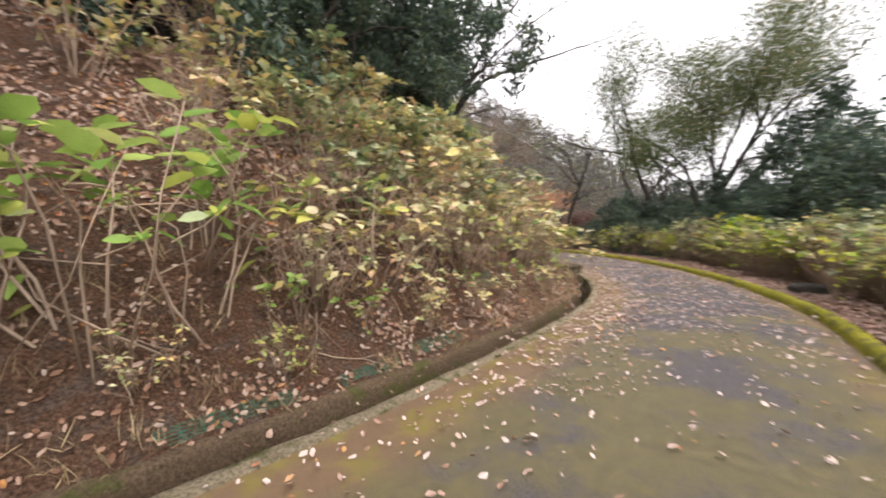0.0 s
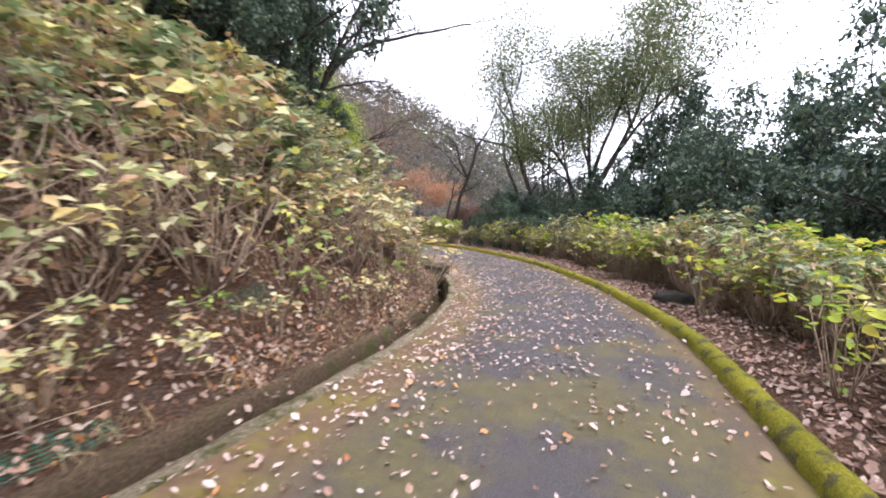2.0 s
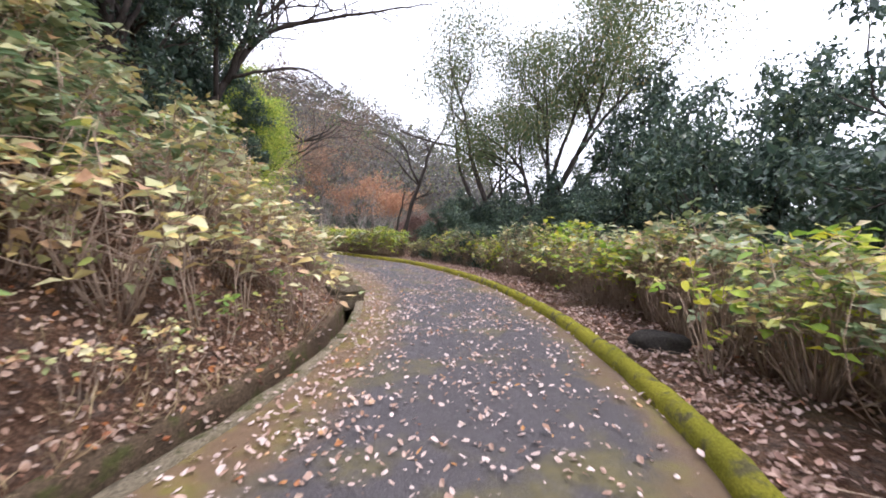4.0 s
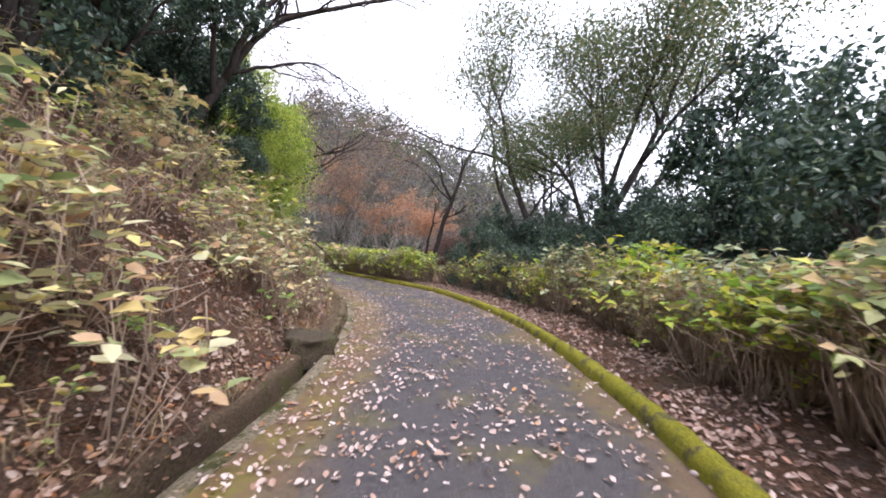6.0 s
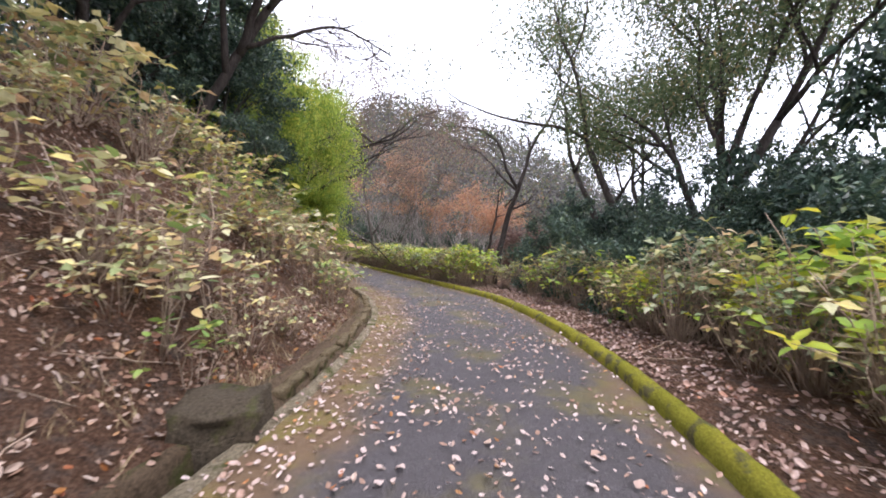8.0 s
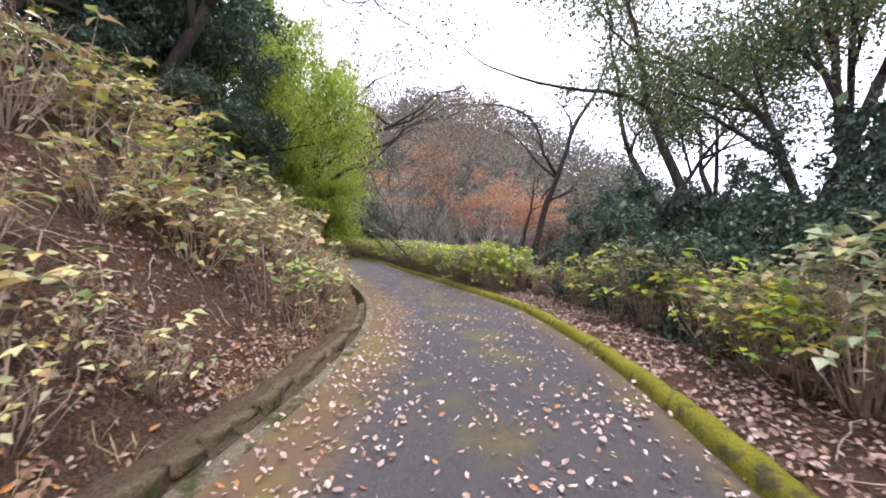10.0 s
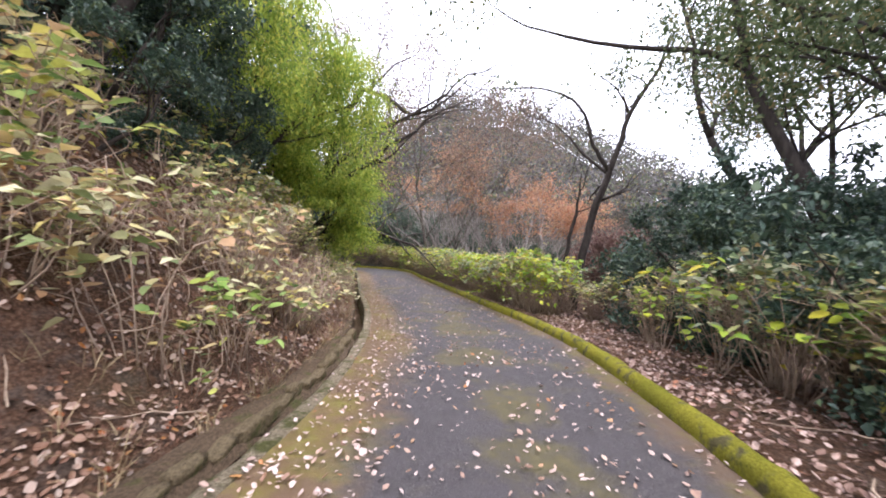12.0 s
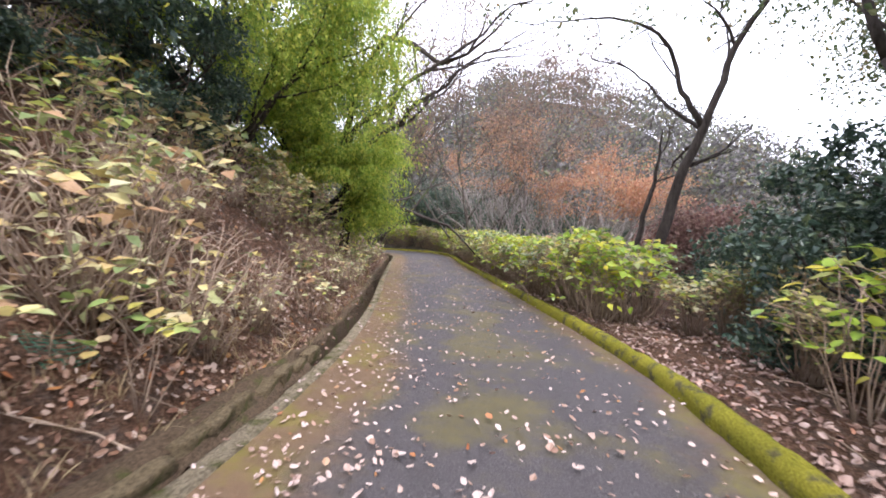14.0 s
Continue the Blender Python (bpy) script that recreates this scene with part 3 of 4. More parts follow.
BANK, BEYOND = "hydrangeas on the bank", "hydrangea hedge beyond the kerb"
SPARSE = [bush_thing(cane_bush(10 + k, 13, 1.1, 0.72, 0.65, 6, 3), m, lab, BANK)
          for k, (m, lab) in enumerate([(HYDRANGEA_PALE, "leggy hydrangea with faded pale leaves on the bank"), (HYDRANGEA, "leggy hydrangea with sparse green leaves on the bank"),
                                        (HYDRANGEA_PALE, "half-bare hydrangea with brown canes and pale leaves"), (HYDRANGEA, "thin hydrangea with mottled green leaves on the bank")])]
THICK = [bush_thing(cane_bush(30 + k, 20, 1.15, 0.78, 0.85, 7, 4, (0.14, 0.22)), m, lab, BANK)
         for k, (m, lab) in enumerate([(HYDRANGEA_DULL, "dense green hydrangea bush on the bank"), (HYDRANGEA_PALE, "dense hydrangea bush fading to yellow on the bank"), (HYDRANGEA_DULL, "full leafy hydrangea bush on the slope")])]
HEDGE = [bush_thing(cane_bush(50 + k, 42, 1.2, 0.5, 0.62, 6, 1, (0.10, 0.17), 0.68), m, lab, BEYOND)
         for k, (m, lab) in enumerate([(HYDRANGEA_DULL, "hydrangea with brown lower canes and green top leaves"), (HYDRANGEA, "tall hydrangea with bare canes below and green leaves"), (HYDRANGEA_PALE, "hydrangea with dry canes and fading yellow-green leaves")])]
LIME = [bush_thing(cane_bush(70 + k, 24, 1.15, 0.6, 0.8, 7, 1, (0.11, 0.17), 0.6), HYDRANGEA_LIME, "hydrangea with bright lime-yellow leaves beyond the kerb", BEYOND) for k in range(2)]
TWIGS = [bush_thing(cane_bush(90 + k, 30, 0.9, 0.75, 0.2, 4, 1), HYDRANGEA_PALE, "leafless clump of dry hydrangea canes", BANK) for k in range(2)]
NEAR = [near_bush(cane_bush(110 + k, 7, 1.1, 0.62, 0.9, 8, 1, (0.13, 0.20)), m, lab, BANK)
        for k, (m, lab) in enumerate([(HYDRANGEA_FRESH, "young hydrangea with large bright green leaves"), (HYDRANGEA_PALE, "hydrangea with large faded yellow-white leaves"), (HYDRANGEA, "hydrangea with large mottled green leaves")])]
NEAR_LIME = [near_bush(cane_bush(120 + k, 12, 1.2, 0.42, 0.8, 7, 1, (0.12, 0.18)), HYDRANGEA_LIME, "hydrangea with large lime-yellow leaves behind the kerb", BEYOND, 60) for k in range(2)]


def nearest_row(line, y):
    return int(np.abs(line[:, 1] - y)[: 20 * STEPS].argmin())


def plant(kind, x, y, scale, rng, sink=0.02):
    m = pose(x, y, ground_z(x, y) - sink, rng.uniform(-6, 6), rng.uniform(-6, 6), rng.uniform(0, 360))
    ob = copy_thing(kind, m)
    ob.scale = (scale, scale, scale * rng.uniform(0.9, 1.12))
    return ob


def along(line, i0, i1, step_m, rng):
    """Rows of a line at roughly even steps."""
    run, last = 0.0, line[i0]
    for i in range(i0, i1):
        run += float(np.linalg.norm(line[i] - last))
        last = line[i]
        if run >= step_m:
            run = rng.uniform(-0.2, 0.2) * step_m
            yield i


def plant_bank():
    rng = np.random.default_rng(5)
    bare = [(10.9, 13.2, 0.2, 1.9), (15.3, 17.0, 0.2, 2.3)]
    for d0, step_m, jitter in ((0.72, 0.85, 0.12), (1.35, 0.8, 0.25), (2.05, 0.8, 0.35), (2.8, 0.85, 0.4), (3.7, 1.0, 0.5), (4.8, 1.2, 0.6), (6.0, 1.4, 0.7)):
        for i in along(DRAIN, STEPS, 20 * STEPS, step_m, rng):
            d = d0 + rng.uniform(-jitter, jitter)
            x, y = DRAIN[i] + DRAIN_N[i] * d
            if any(a < y < b and lo < d < hi for a, b, lo, hi in bare):
                continue
            if (d > 1.1 and DRAIN[i][1] < 3.4 and rng.uniform() < 0.85) or (d > 4.2 and DRAIN[i][1] < 9 and rng.uniform() < 0.3):
                continue
            roll, pick = rng.uniform(), int(rng.integers(12))
            if d0 < 1:
                lush = y > 13
                roll = roll if y < 19 else 0.5 + roll * 0.4
                kind = NEAR[1 + pick % 2 if y > 18 else pick % 3] if roll < 0.6 else TWIGS[pick % 2] if roll < 0.8 else SPARSE[pick % 4]
                plant(kind, x, y, rng.uniform(0.6, 0.9) if lush else rng.uniform(0.4, 0.65), rng)
                continue
            row_y = DRAIN[i][1]
            if 4.2 < row_y < 9.8 and d > 1.75:
                kind = THICK[pick % 3] if roll < 0.7 else SPARSE[pick % 4]
            elif row_y < 9.8 or d < 1.6:
                if rng.uniform() < 0.45:
                    continue
                kind = TWIGS[pick % 2] if roll < 0.45 else SPARSE[pick % 4]
            else:
                if rng.uniform() < 0.28:
                    continue
                kind = TWIGS[pick % 2] if roll < 0.45 else SPARSE[pick % 4] if roll < 0.88 else THICK[1]
            place = plant if d0 < 2.5 else crowd
            place(kind, x, y, rng.uniform(0.95, 1.35) if 4.8 < y < 10.8 or (y > 15 and d0 > 2.5) else rng.uniform(0.65, 1.0), rng)
    for x, y, s, k in ((-2.55, 2.9, 1.7, 0), (-2.05, 3.35, 1.65, 0), (-3.1, 2.6, 1.5, 0), (-2.4, 3.9, 1.5, 0), (-1.5, 4.1, 1.1, 2), (-0.9, 4.9, 1.2, 2), (3.15, 9.9, 1.2, 1), (3.0, 10.6, 1.2, 1), (2.6, 9.5, 1.1, 1), (2.3, 8.9, 1.2, 1), (2.5, 10.6, 1.2, 1), (2.9, 11.3, 0.9, 1), (2.0, 10.0, 1.3, 1), (2.2, 11.4, 1.2, 1), (1.3, 8.6, 1.2, 2), (3.3, 13.4, 1.0, 1), (3.0, 13.9, 1.2, 2), (3.45, 14.2, 1.0, 1), (2.6, 13.6, 1.1, 1), (3.5, 17.6, 1.1, 1), (3.7, 18.4, 0.9, 0), (2.9, 18.2, 1.2, 1), (2.6, 17.6, 1.1, 2), (-1.84, 5.14, 0.50, 0), (-1.41, 3.86, 0.55, 0), (-3.02, 7.36, 0.45, 0), (-3.06, 3.82, 0.40, 0), (0.41, 6.12, 0.35, 0)):
        plant(NEAR[k], x, y, s, rng)
    for k, (x, y, s) in enumerate(((2.9, 19.6, 1.2), (3.2, 20.1, 1.1), (2.5, 20.4, 1.2), (2.4, 19.3, 1.1), (2.0, 20.9, 1.1), (3.0, 21.3, 0.9))):
        plant(TWIGS[k % 2], x, y, s, rng)


def plant_hedge():
    # mixed bushes, uneven in height
    rng = np.random.default_rng(9)
    for d0, step_m in ((1.6, 0.55), (2.15, 0.68), (2.9, 0.95)):
        for i in along(KERB, 3 * STEPS, 24 * STEPS, step_m, rng):
            y0 = KERB[i][1]
            d = d0 + rng.uniform(-0.2, 0.2)
            if y0 > 24.5:
                d = 0.6 + (d0 - 1.6) * 0.9 + rng.uniform(-0.1, 0.1)
            x, y = KERB[i] + KERB_N[i] * d
            if (16.5 < y0 < 24.5 and rng.uniform() < 0.42) or rng.uniform() < 0.06:
                continue
            roll, pick = rng.uniform(), int(rng.integers(12))
            kind = HEDGE[pick % 3] if roll < 0.66 else TWIGS[pick % 2] if roll < 0.78 else SPARSE[pick % 4] if roll < 0.88 else LIME[pick % 2]
            scale = rng.uniform(0.78, 1.15) + (0.15 if d0 > 1.8 else 0) + 0.32 * rough(x, y, 1.6, 7) + 0.07
            if y0 > 24.5:
                kind, scale = (LIME[pick % 2] if roll < 0.45 else HEDGE[pick % 3]), rng.uniform(1.0, 1.25) * (1.0 + 0.012 * max(y0 - 25, 0))
            (plant if d0 < 2.5 and y0 < 33 else crowd)(kind, x, y, scale, rng)
    for k, (x, y, s) in enumerate(((7.2, 7.2, 1.05), (7.6, 6.5, 1.1), (5.72, 4.49, 0.95), (8.95, 10.77, 1.0), (8.9, 10.0, 0.95), (9.3, 12.6, 1.35), (9.6, 13.6, 1.4), (9.3, 19.3, 1.15), (9.0, 20.2, 1.2), (8.7, 21.3, 1.1), (9.4, 17.6, 1.1), (8.6, 10.8, 0.9))):
        plant(NEAR_LIME[k % 2], x, y, s, rng)


plant_bank()
plant_hedge()
UNDER = thing("undergrowth", "tangled hydrangea undergrowth higher up and behind the hedge", "undergrowth", kind="stuff")
for (name, mat_name), soup in CROWD.items():
    part(name, soup.mesh(name, bpy.data.materials[mat_name]), UNDER)

# ---------------------------------------------------------------- trees


def grow(s, p, d, length, r, depth, rng, tips, kids=3, wander=0.16, lift=0.06, spread=0.75, thin=0.62, keep=None):
    """A limb and, from its outer half, its smaller limbs. Ends are gathered in tips."""
    n = 6 if depth > 1 else 4
    pts, q, w = [np.array(p, float)], np.array(p, float), np.array(d, float)
    for k in range(n):
        w = w + rng.normal(0, wander, 3) + (0, 0, lift)
        w /= np.linalg.norm(w)
        q = q + w * length / n
        pts.append(q)
    radii = np.linspace(r, r * (0.5 if depth else 0.25), n + 1)
    s.tube(pts, radii, (3, 4, 5, 7)[min(depth, 3)])
    if depth == 0:
        tips.extend((pts[k], w) for k in (2, 3, 4))
        return
    for k in range(kids):
        at = min(2 + int((k + rng.uniform(0, 1)) * (n - 1) / kids), n)
        turn = rng.normal(0, 1, 3)
        turn -= w * np.dot(turn, w)
        turn /= np.linalg.norm(turn)
        e = (pts[at] - pts[at - 1]) / (length / n) + turn * spread * rng.uniform(0.7, 1.3)
        e /= np.linalg.norm(e)
        if keep and not keep(pts[at] + e * length * thin * 0.6):
            continue
        grow(s, pts[at], e, length * thin * rng.uniform(0.8, 1.15), radii[at] * 0.7, depth - 1, rng, tips, kids, wander, lift, spread, thin, keep)
    grow(s, pts[-1], w, length * thin, radii[-1] * 0.9, depth - 1, rng, tips, kids, wander, lift, spread, thin, keep)


def crown_mesh(tips, rng, per, radius, size, mat, droop=0.0, name="crown", flat=1.0, above=-99.0, sprays=0):
    """Leaves about the ends of the limbs; sprays: larger twigs of leaves deep inside the crown."""
    ends = np.array([t for t, _ in tips if t[2] > above])
    s = Soup()
    for count, reach, length in ((per, radius, size), (sprays, radius * 0.6, size * 1.8)):
        if not count:
            continue
        c = np.repeat(ends, count, 0)
        c = c + np.clip(rng.normal(0, reach, c.shape), -1.7 * reach, 1.7 * reach) * (1, 1, flat)
        way = rng.normal(0, 1, c.shape) + (0, 0, -droop)
        up = rng.normal(0, 0.6, c.shape) + (0, 0, 1)
        ln = rng.uniform(0.6, 1.3, len(c)) * length
        s.leaves(c, way, up, ln, ln * rng.uniform(0.45, 0.7, len(c)), SMALL_SHAPE, SMALL_FACES, 0.3, 0.2)
    return s.mesh(name, mat)


def tree(name, label, at, limbs, seed, bark, leaf=None, per=20, radius=0.3, size=0.14, droop=0.0, group="", flat=1.0, above=-99.0, sprays=0, **how):
    """limbs: (start, direction, length, radius, depth) of the main stems, from the foot of the tree."""
    rng = np.random.default_rng(seed)
    tips = []
    ob = thing(name, label, "tree", group, at=pose(*at))
    for k, (p, d, length, r, depth) in enumerate(limbs):
        s, d = Soup(), np.array(d, float)
        grow(s, p, d / np.linalg.norm(d), length, r, depth, rng, tips, **how)
        part("limb" if k else "trunk", s.mesh("limb", bark, True), ob)
    if leaf:
        part("crown", crown_mesh(tips, rng, per, radius, size, leaf, droop, flat=flat, above=above, sprays=sprays), ob)
    return ob


def foot(x, y, sink=0.15):
    return (x, y, ground_z(x, y) - sink)


def limb_run(s, pts, r0, r1, rng, tips, twigs=0, reach=1.2, depth=1, toward=(0, 0, 0.2), start=0.25, sides=7):
    """A limb along given bends, rounded off, with smaller limbs growing from it."""
    p = np.array(pts, float)
    p = np.vstack([2 * p[0] - p[1], p, 2 * p[-1] - p[-2]])
    t = np.linspace(0, 1, 5, endpoint=False)[:, None]
    run = np.vstack([*(0.5 * (2 * b + (c - a) * t + (2 * a - 5 * b + 4 * c - d) * t ** 2 + (3 * b - a - 3 * c + d) * t ** 3) for a, b, c, d in zip(p, p[1:], p[2:], p[3:])), p[-2:-1]])
    run[1:-1] += rng.normal(0, 0.012 + r1 * 0.3, (len(run) - 2, 3))
    radii = np.linspace(r0, r1, len(run))
    s.tube(run, radii, sides)
    for k in range(twigs):
        at = int(len(run) * (start + (1 - start) * (k + rng.uniform(0, 1)) / twigs))
        at = min(max(at, 1), len(run) - 1)
        ahead = run[at] - run[at - 1]
        d = ahead / np.linalg.norm(ahead) * 0.5 + rng.normal(0, 0.6, 3) + toward
        grow(s, run[at], d / np.linalg.norm(d), reach * rng.uniform(0.6, 1.2), max(radii[at] * 0.5, 0.02), depth, rng, tips, 3, 0.16, 0.02, 0.7, 0.65)


def limbed_tree(name, label, runs, seed, bark, leaf=None, per=8, radius=0.25, size=0.13, above=-99.0):
    """A tree whose main limbs follow given bends. runs: (bends, radii, twigs, reach, depth)."""
    rng = np.random.default_rng(seed)
    ob, tips = thing(name, label, "tree", at=pose(*runs[0][0][0])), []
    for k, (pts, (r0, r1), twigs, reach, depth) in enumerate(runs):
        s = Soup()
        limb_run(s, pts, r0, r1, rng, tips, twigs, reach, depth)
        part("limb" if k else "trunk", s.mesh("limb", bark, True), ob, m=ob.matrix_basis.inverted())
    if leaf:
        part("crown", crown_mesh(tips, rng, per, radius, size, leaf, above=above), ob, m=ob.matrix_basis.inverted())
    return ob


# spreading thin-leaved tree with several leaning stems, beyond the hedge
tree("spreading_tree", "large multi-stemmed tree with thin olive leaves behind the hedge", foot(13.9, 23.4, 0.3), [
    ((0, 0, 0), (0.05, 0, 1.0), 7.6, 0.26, 3), ((-0.3, 0.2, 0), (-0.50, 0.45, 0.95), 7.0, 0.19, 3), ((-0.2, 0, 0), (-0.30, 0.1, 1.0), 7.6, 0.2, 3),
    ((0.3, 0, 0), (0.55, -0.1, 1.0), 7.2, 0.2, 3), ((0.2, 0.3, 0), (0.15, 0.5, 1), 7, 0.18, 3), ((-0.2, -0.2, 0), (0.12, -0.36, 1.0), 7.2, 0.2, 3)],
     3, BARK_DARK, OLIVE, 125, 0.74, 0.115, kids=3, wander=0.11, lift=0.02, spread=0.8, thin=0.56, flat=0.7, above=5.2,
     keep=lambda p: p[2] > (4.6 if p[0] > -2 else 6.6 - 0.5 * (p[0] + 2)))
# slim leaning tree beyond the kerb, forked and nearly leafless
limbed_tree("slim_tree", "slim leaning dark tree, nearly leafless, with yellow-green tufts", [
    ([foot(8.75, 29.3), (9.3, 29.2, 2.2), (9.9, 29.1, 3.96), (10.6, 29.3, 6.0), (11.5, 29.4, 7.6), (12.0, 29.4, 8.8)], (0.16, 0.03), 7, 1.3, 1),
    ([(9.9, 29.1, 3.96), (9.35, 29.0, 4.9), (8.9, 29.0, 6.2), (7.6, 29.0, 6.9), (5.6, 28.9, 6.9)], (0.085, 0.015), 7, 1.1, 1),
    ([(9.9, 29.1, 3.9), (9.1, 29.4, 4.7), (8.3, 29.6, 5.7), (7.2, 29.8, 6.2)], (0.06, 0.012), 5, 0.9, 1),
    ([(10.6, 29.3, 6.0), (10.2, 29.2, 6.8), (9.4, 29.0, 7.3)], (0.05, 0.01), 4, 0.8, 1),
    ([foot(8.3, 29.5), (8.6, 29.4, 1.4), (8.9, 29.3, 2.9), (9.0, 29.2, 4.0)], (0.10, 0.02), 3, 1.0, 1)],
     8, BARK_DARK, OLIVE, 5, 0.22, 0.14, 6.4)
# leaning bare tree on the bank, its limbs reaching out over the path
limbed_tree("leaning_tree", "grey leafless tree leaning from the bank over the path", [
    ([foot(-0.9, 20.4), (0.4, 20.8, 6.3), (1.8, 21.0, 8.4), (3.9, 21.0, 9.3), (6.0, 20.8, 9.9), (8.0, 20.6, 10.4)], (0.15, 0.02), 20, 2.1, 2),
    ([(0.5, 20.8, 6.4), (1.5, 20.6, 8.8), (2.9, 20.3, 11.2), (4.8, 20.0, 13.0)], (0.12, 0.02), 16, 2.0, 2),
    ([(1.2, 20.6, 8.1), (3.0, 20.4, 10.0), (5.2, 20.2, 11.6), (7.4, 20.0, 12.6)], (0.07, 0.015), 14, 1.7, 2),
    ([(0.6, 20.8, 6.6), (1.9, 21.0, 7.1), (3.2, 21.0, 7.3), (4.6, 20.9, 6.5)], (0.07, 0.012), 11, 1.2, 2),
    ([(0.2, 20.7, 5.8), (0.4, 20.2, 8.6), (1.4, 19.6, 11.2)], (0.10, 0.02), 10, 1.8, 2)],
     18, BARK_DARK, None)
# evergreens: three shapes, set out down the slope beyond the hedge and along the top of the bank
EVER = [tree("evergreen_tree", lab, (0, 0, -60), [((0, 0, 0), (0.1, 0, 1), 3.6, 0.16, 3), ((0.15, 0, 0.3), (0.7, 0.2, 0.9), 3.0, 0.11, 3), ((-0.1, 0.1, 0.3), (-0.7, -0.3, 0.9), 3.0, 0.11, 3), ((0, 0.1, 0.3), (-0.1, 0.8, 0.8), 2.8, 0.1, 3), ((0, -0.1, 0.3), (0.1, -0.8, 0.8), 2.8, 0.1, 3)],
             20 + k, BARK_DARK, EVERGREEN, 30, 0.27, 0.12, 0.3, "evergreen trees", sprays=14, kids=2, wander=0.2, spread=0.85, thin=0.6)
        for k, lab in enumerate(["dense dark evergreen tree beside the path", "dark glossy evergreen tree with a rounded crown", "bushy blue-green evergreen tree on the slope"])]


def set_tree(kind, x, y, scale, turn, sink=0.2, tall=1.0):
    ob = copy_thing(kind, pose(x, y, ground_z(x, y) - sink, 0, 0, turn))
    ob.scale = (scale, scale, scale * tall)
    return ob


for k, (x, y, s, tall) in enumerate([(13.0, 11.5, 0.82, 1.0), (15.5, 14.5, 1.15, 1.1), (13.4, 16.8, 0.8, 0.9), (18.5, 18.0, 1.3, 1.1), (19.5, 21.5, 0.8, 0.9), (12.5, 6.5, 0.85, 1.0), (16.5, 8, 1.15, 1.1), (19, 11.5, 1.2, 1.1), 
                                     (13.6, 20.8, 0.75, 0.9), (11.3, 20.0, 0.6, 0.95), (12.3, 18.2, 0.6, 0.9), (16.5, 20.6, 0.95, 1.0), (20.5, 24, 1.15, 1.0), (10.9, 22.4, 0.6, 0.9), (11.8, 23.9, 0.75, 0.9), (14.6, 25.4, 0.9, 0.95), (12.0, 27.2, 0.66, 0.85), (11.5, 1.5, 0.95, 1.1), (10, -4, 1.2, 1.1),
                                     (13, 31, 0.65, 0.8), (17, 33, 0.8, 0.8), ]):
    set_tree(EVER[k % 3], x, y, s, 67 * k, tall=tall)
for k, (x, y, s, tall) in enumerate([(-3.6, 10.0, 0.95, 1.0), (-5.8, 7.6, 1.0, 1.0), (-7.8, 5.0, 1.0, 1.0), (-2.0, 12.4, 0.95, 1.0), (-1.2, 15.0, 0.95, 1.0), (-9.6, 1.5, 1.1, 1.0), (-6.5, 11.5, 1.3, 1.1), (-4, 15, 1.3, 1.1),
                                     (-2.0, 18.4, 0.95, 1.0), (-0.9, 20.9, 0.6, 0.9), (-1.7, 23.2, 0.8, 1.0), (-3.0, 21.4, 1.0, 1.0), (-4.8, 24, 1.1, 1.1), (-6.5, 27, 1.2, 1.1), (-7, 31, 1.3, 1.1), (-5.5, 34.5, 1.0, 1.0)]):
    set_tree(EVER[(k + 1) % 3], x, y, s, 41 * k, tall=tall)


# low dark growth under the trees at the top of the bank
for k, (x, y, sc) in enumerate([(-8.6, 7.4, 0.75), (-7.0, 8.2, 0.75), (-5.6, 8.9, 0.7), (-4.2, 9.4, 0.7), (-2.9, 10.3, 0.65), (-1.2, 12.6, 0.6), (-0.6, 22.6, 0.55), (0.2, 19.4, 0.5)]):
    set_tree(EVER[k % 3], x, y, sc, 29 * k, sink=0.9, tall=0.85)


def drooping_tree(label, at, seed, limbs, strands, mat, size=0.11, hang=1.2):
    """A tree whose fine leaves hang in sprays from its limbs."""
    rng = np.random.default_rng(seed)
    s, tips = Soup(), []
    for p, d, length, r, depth in limbs:
        grow(s, p, np.array(d, float) / np.linalg.norm(d), length, r, depth, rng, tips, kids=3, wander=0.15, spread=0.7, thin=0.6)
    pos, way = [], []
    for t, w in tips:
        for _ in range(strands):
            out = np.array([rng.normal(0, 1), rng.normal(0, 1), 0]) * 0.28
            run = hang * rng.uniform(0.4, 1.1)
            for k in np.linspace(0, 1, 11):
                pos.append(t + out * (k + 0.3) * 1.3 + (w * 0.5 * k - np.array([0, 0, 1]) * run * k * k) + rng.normal(0, 0.05, 3))
                way.append(out * 0.8 + rng.normal(0, 0.5, 3) - (0, 0, 0.5))
    leaves = Soup()
    ln = rng.uniform(0.6, 1.3, len(pos)) * size
    leaves.leaves(pos, way, rng.normal(0, 0.5, (len(pos), 3)) + (0, 0, 1), ln, ln * 0.45, SMALL_SHAPE, SMALL_FACES, 0.2, 0.3)
    ob = thing("drooping_tree", label, "tree", at=pose(*at))
    part("trunk", s.mesh("trunk", BARK_DARK, True), ob)
    part("crown", leaves.mesh("crown", mat), ob)
    return ob


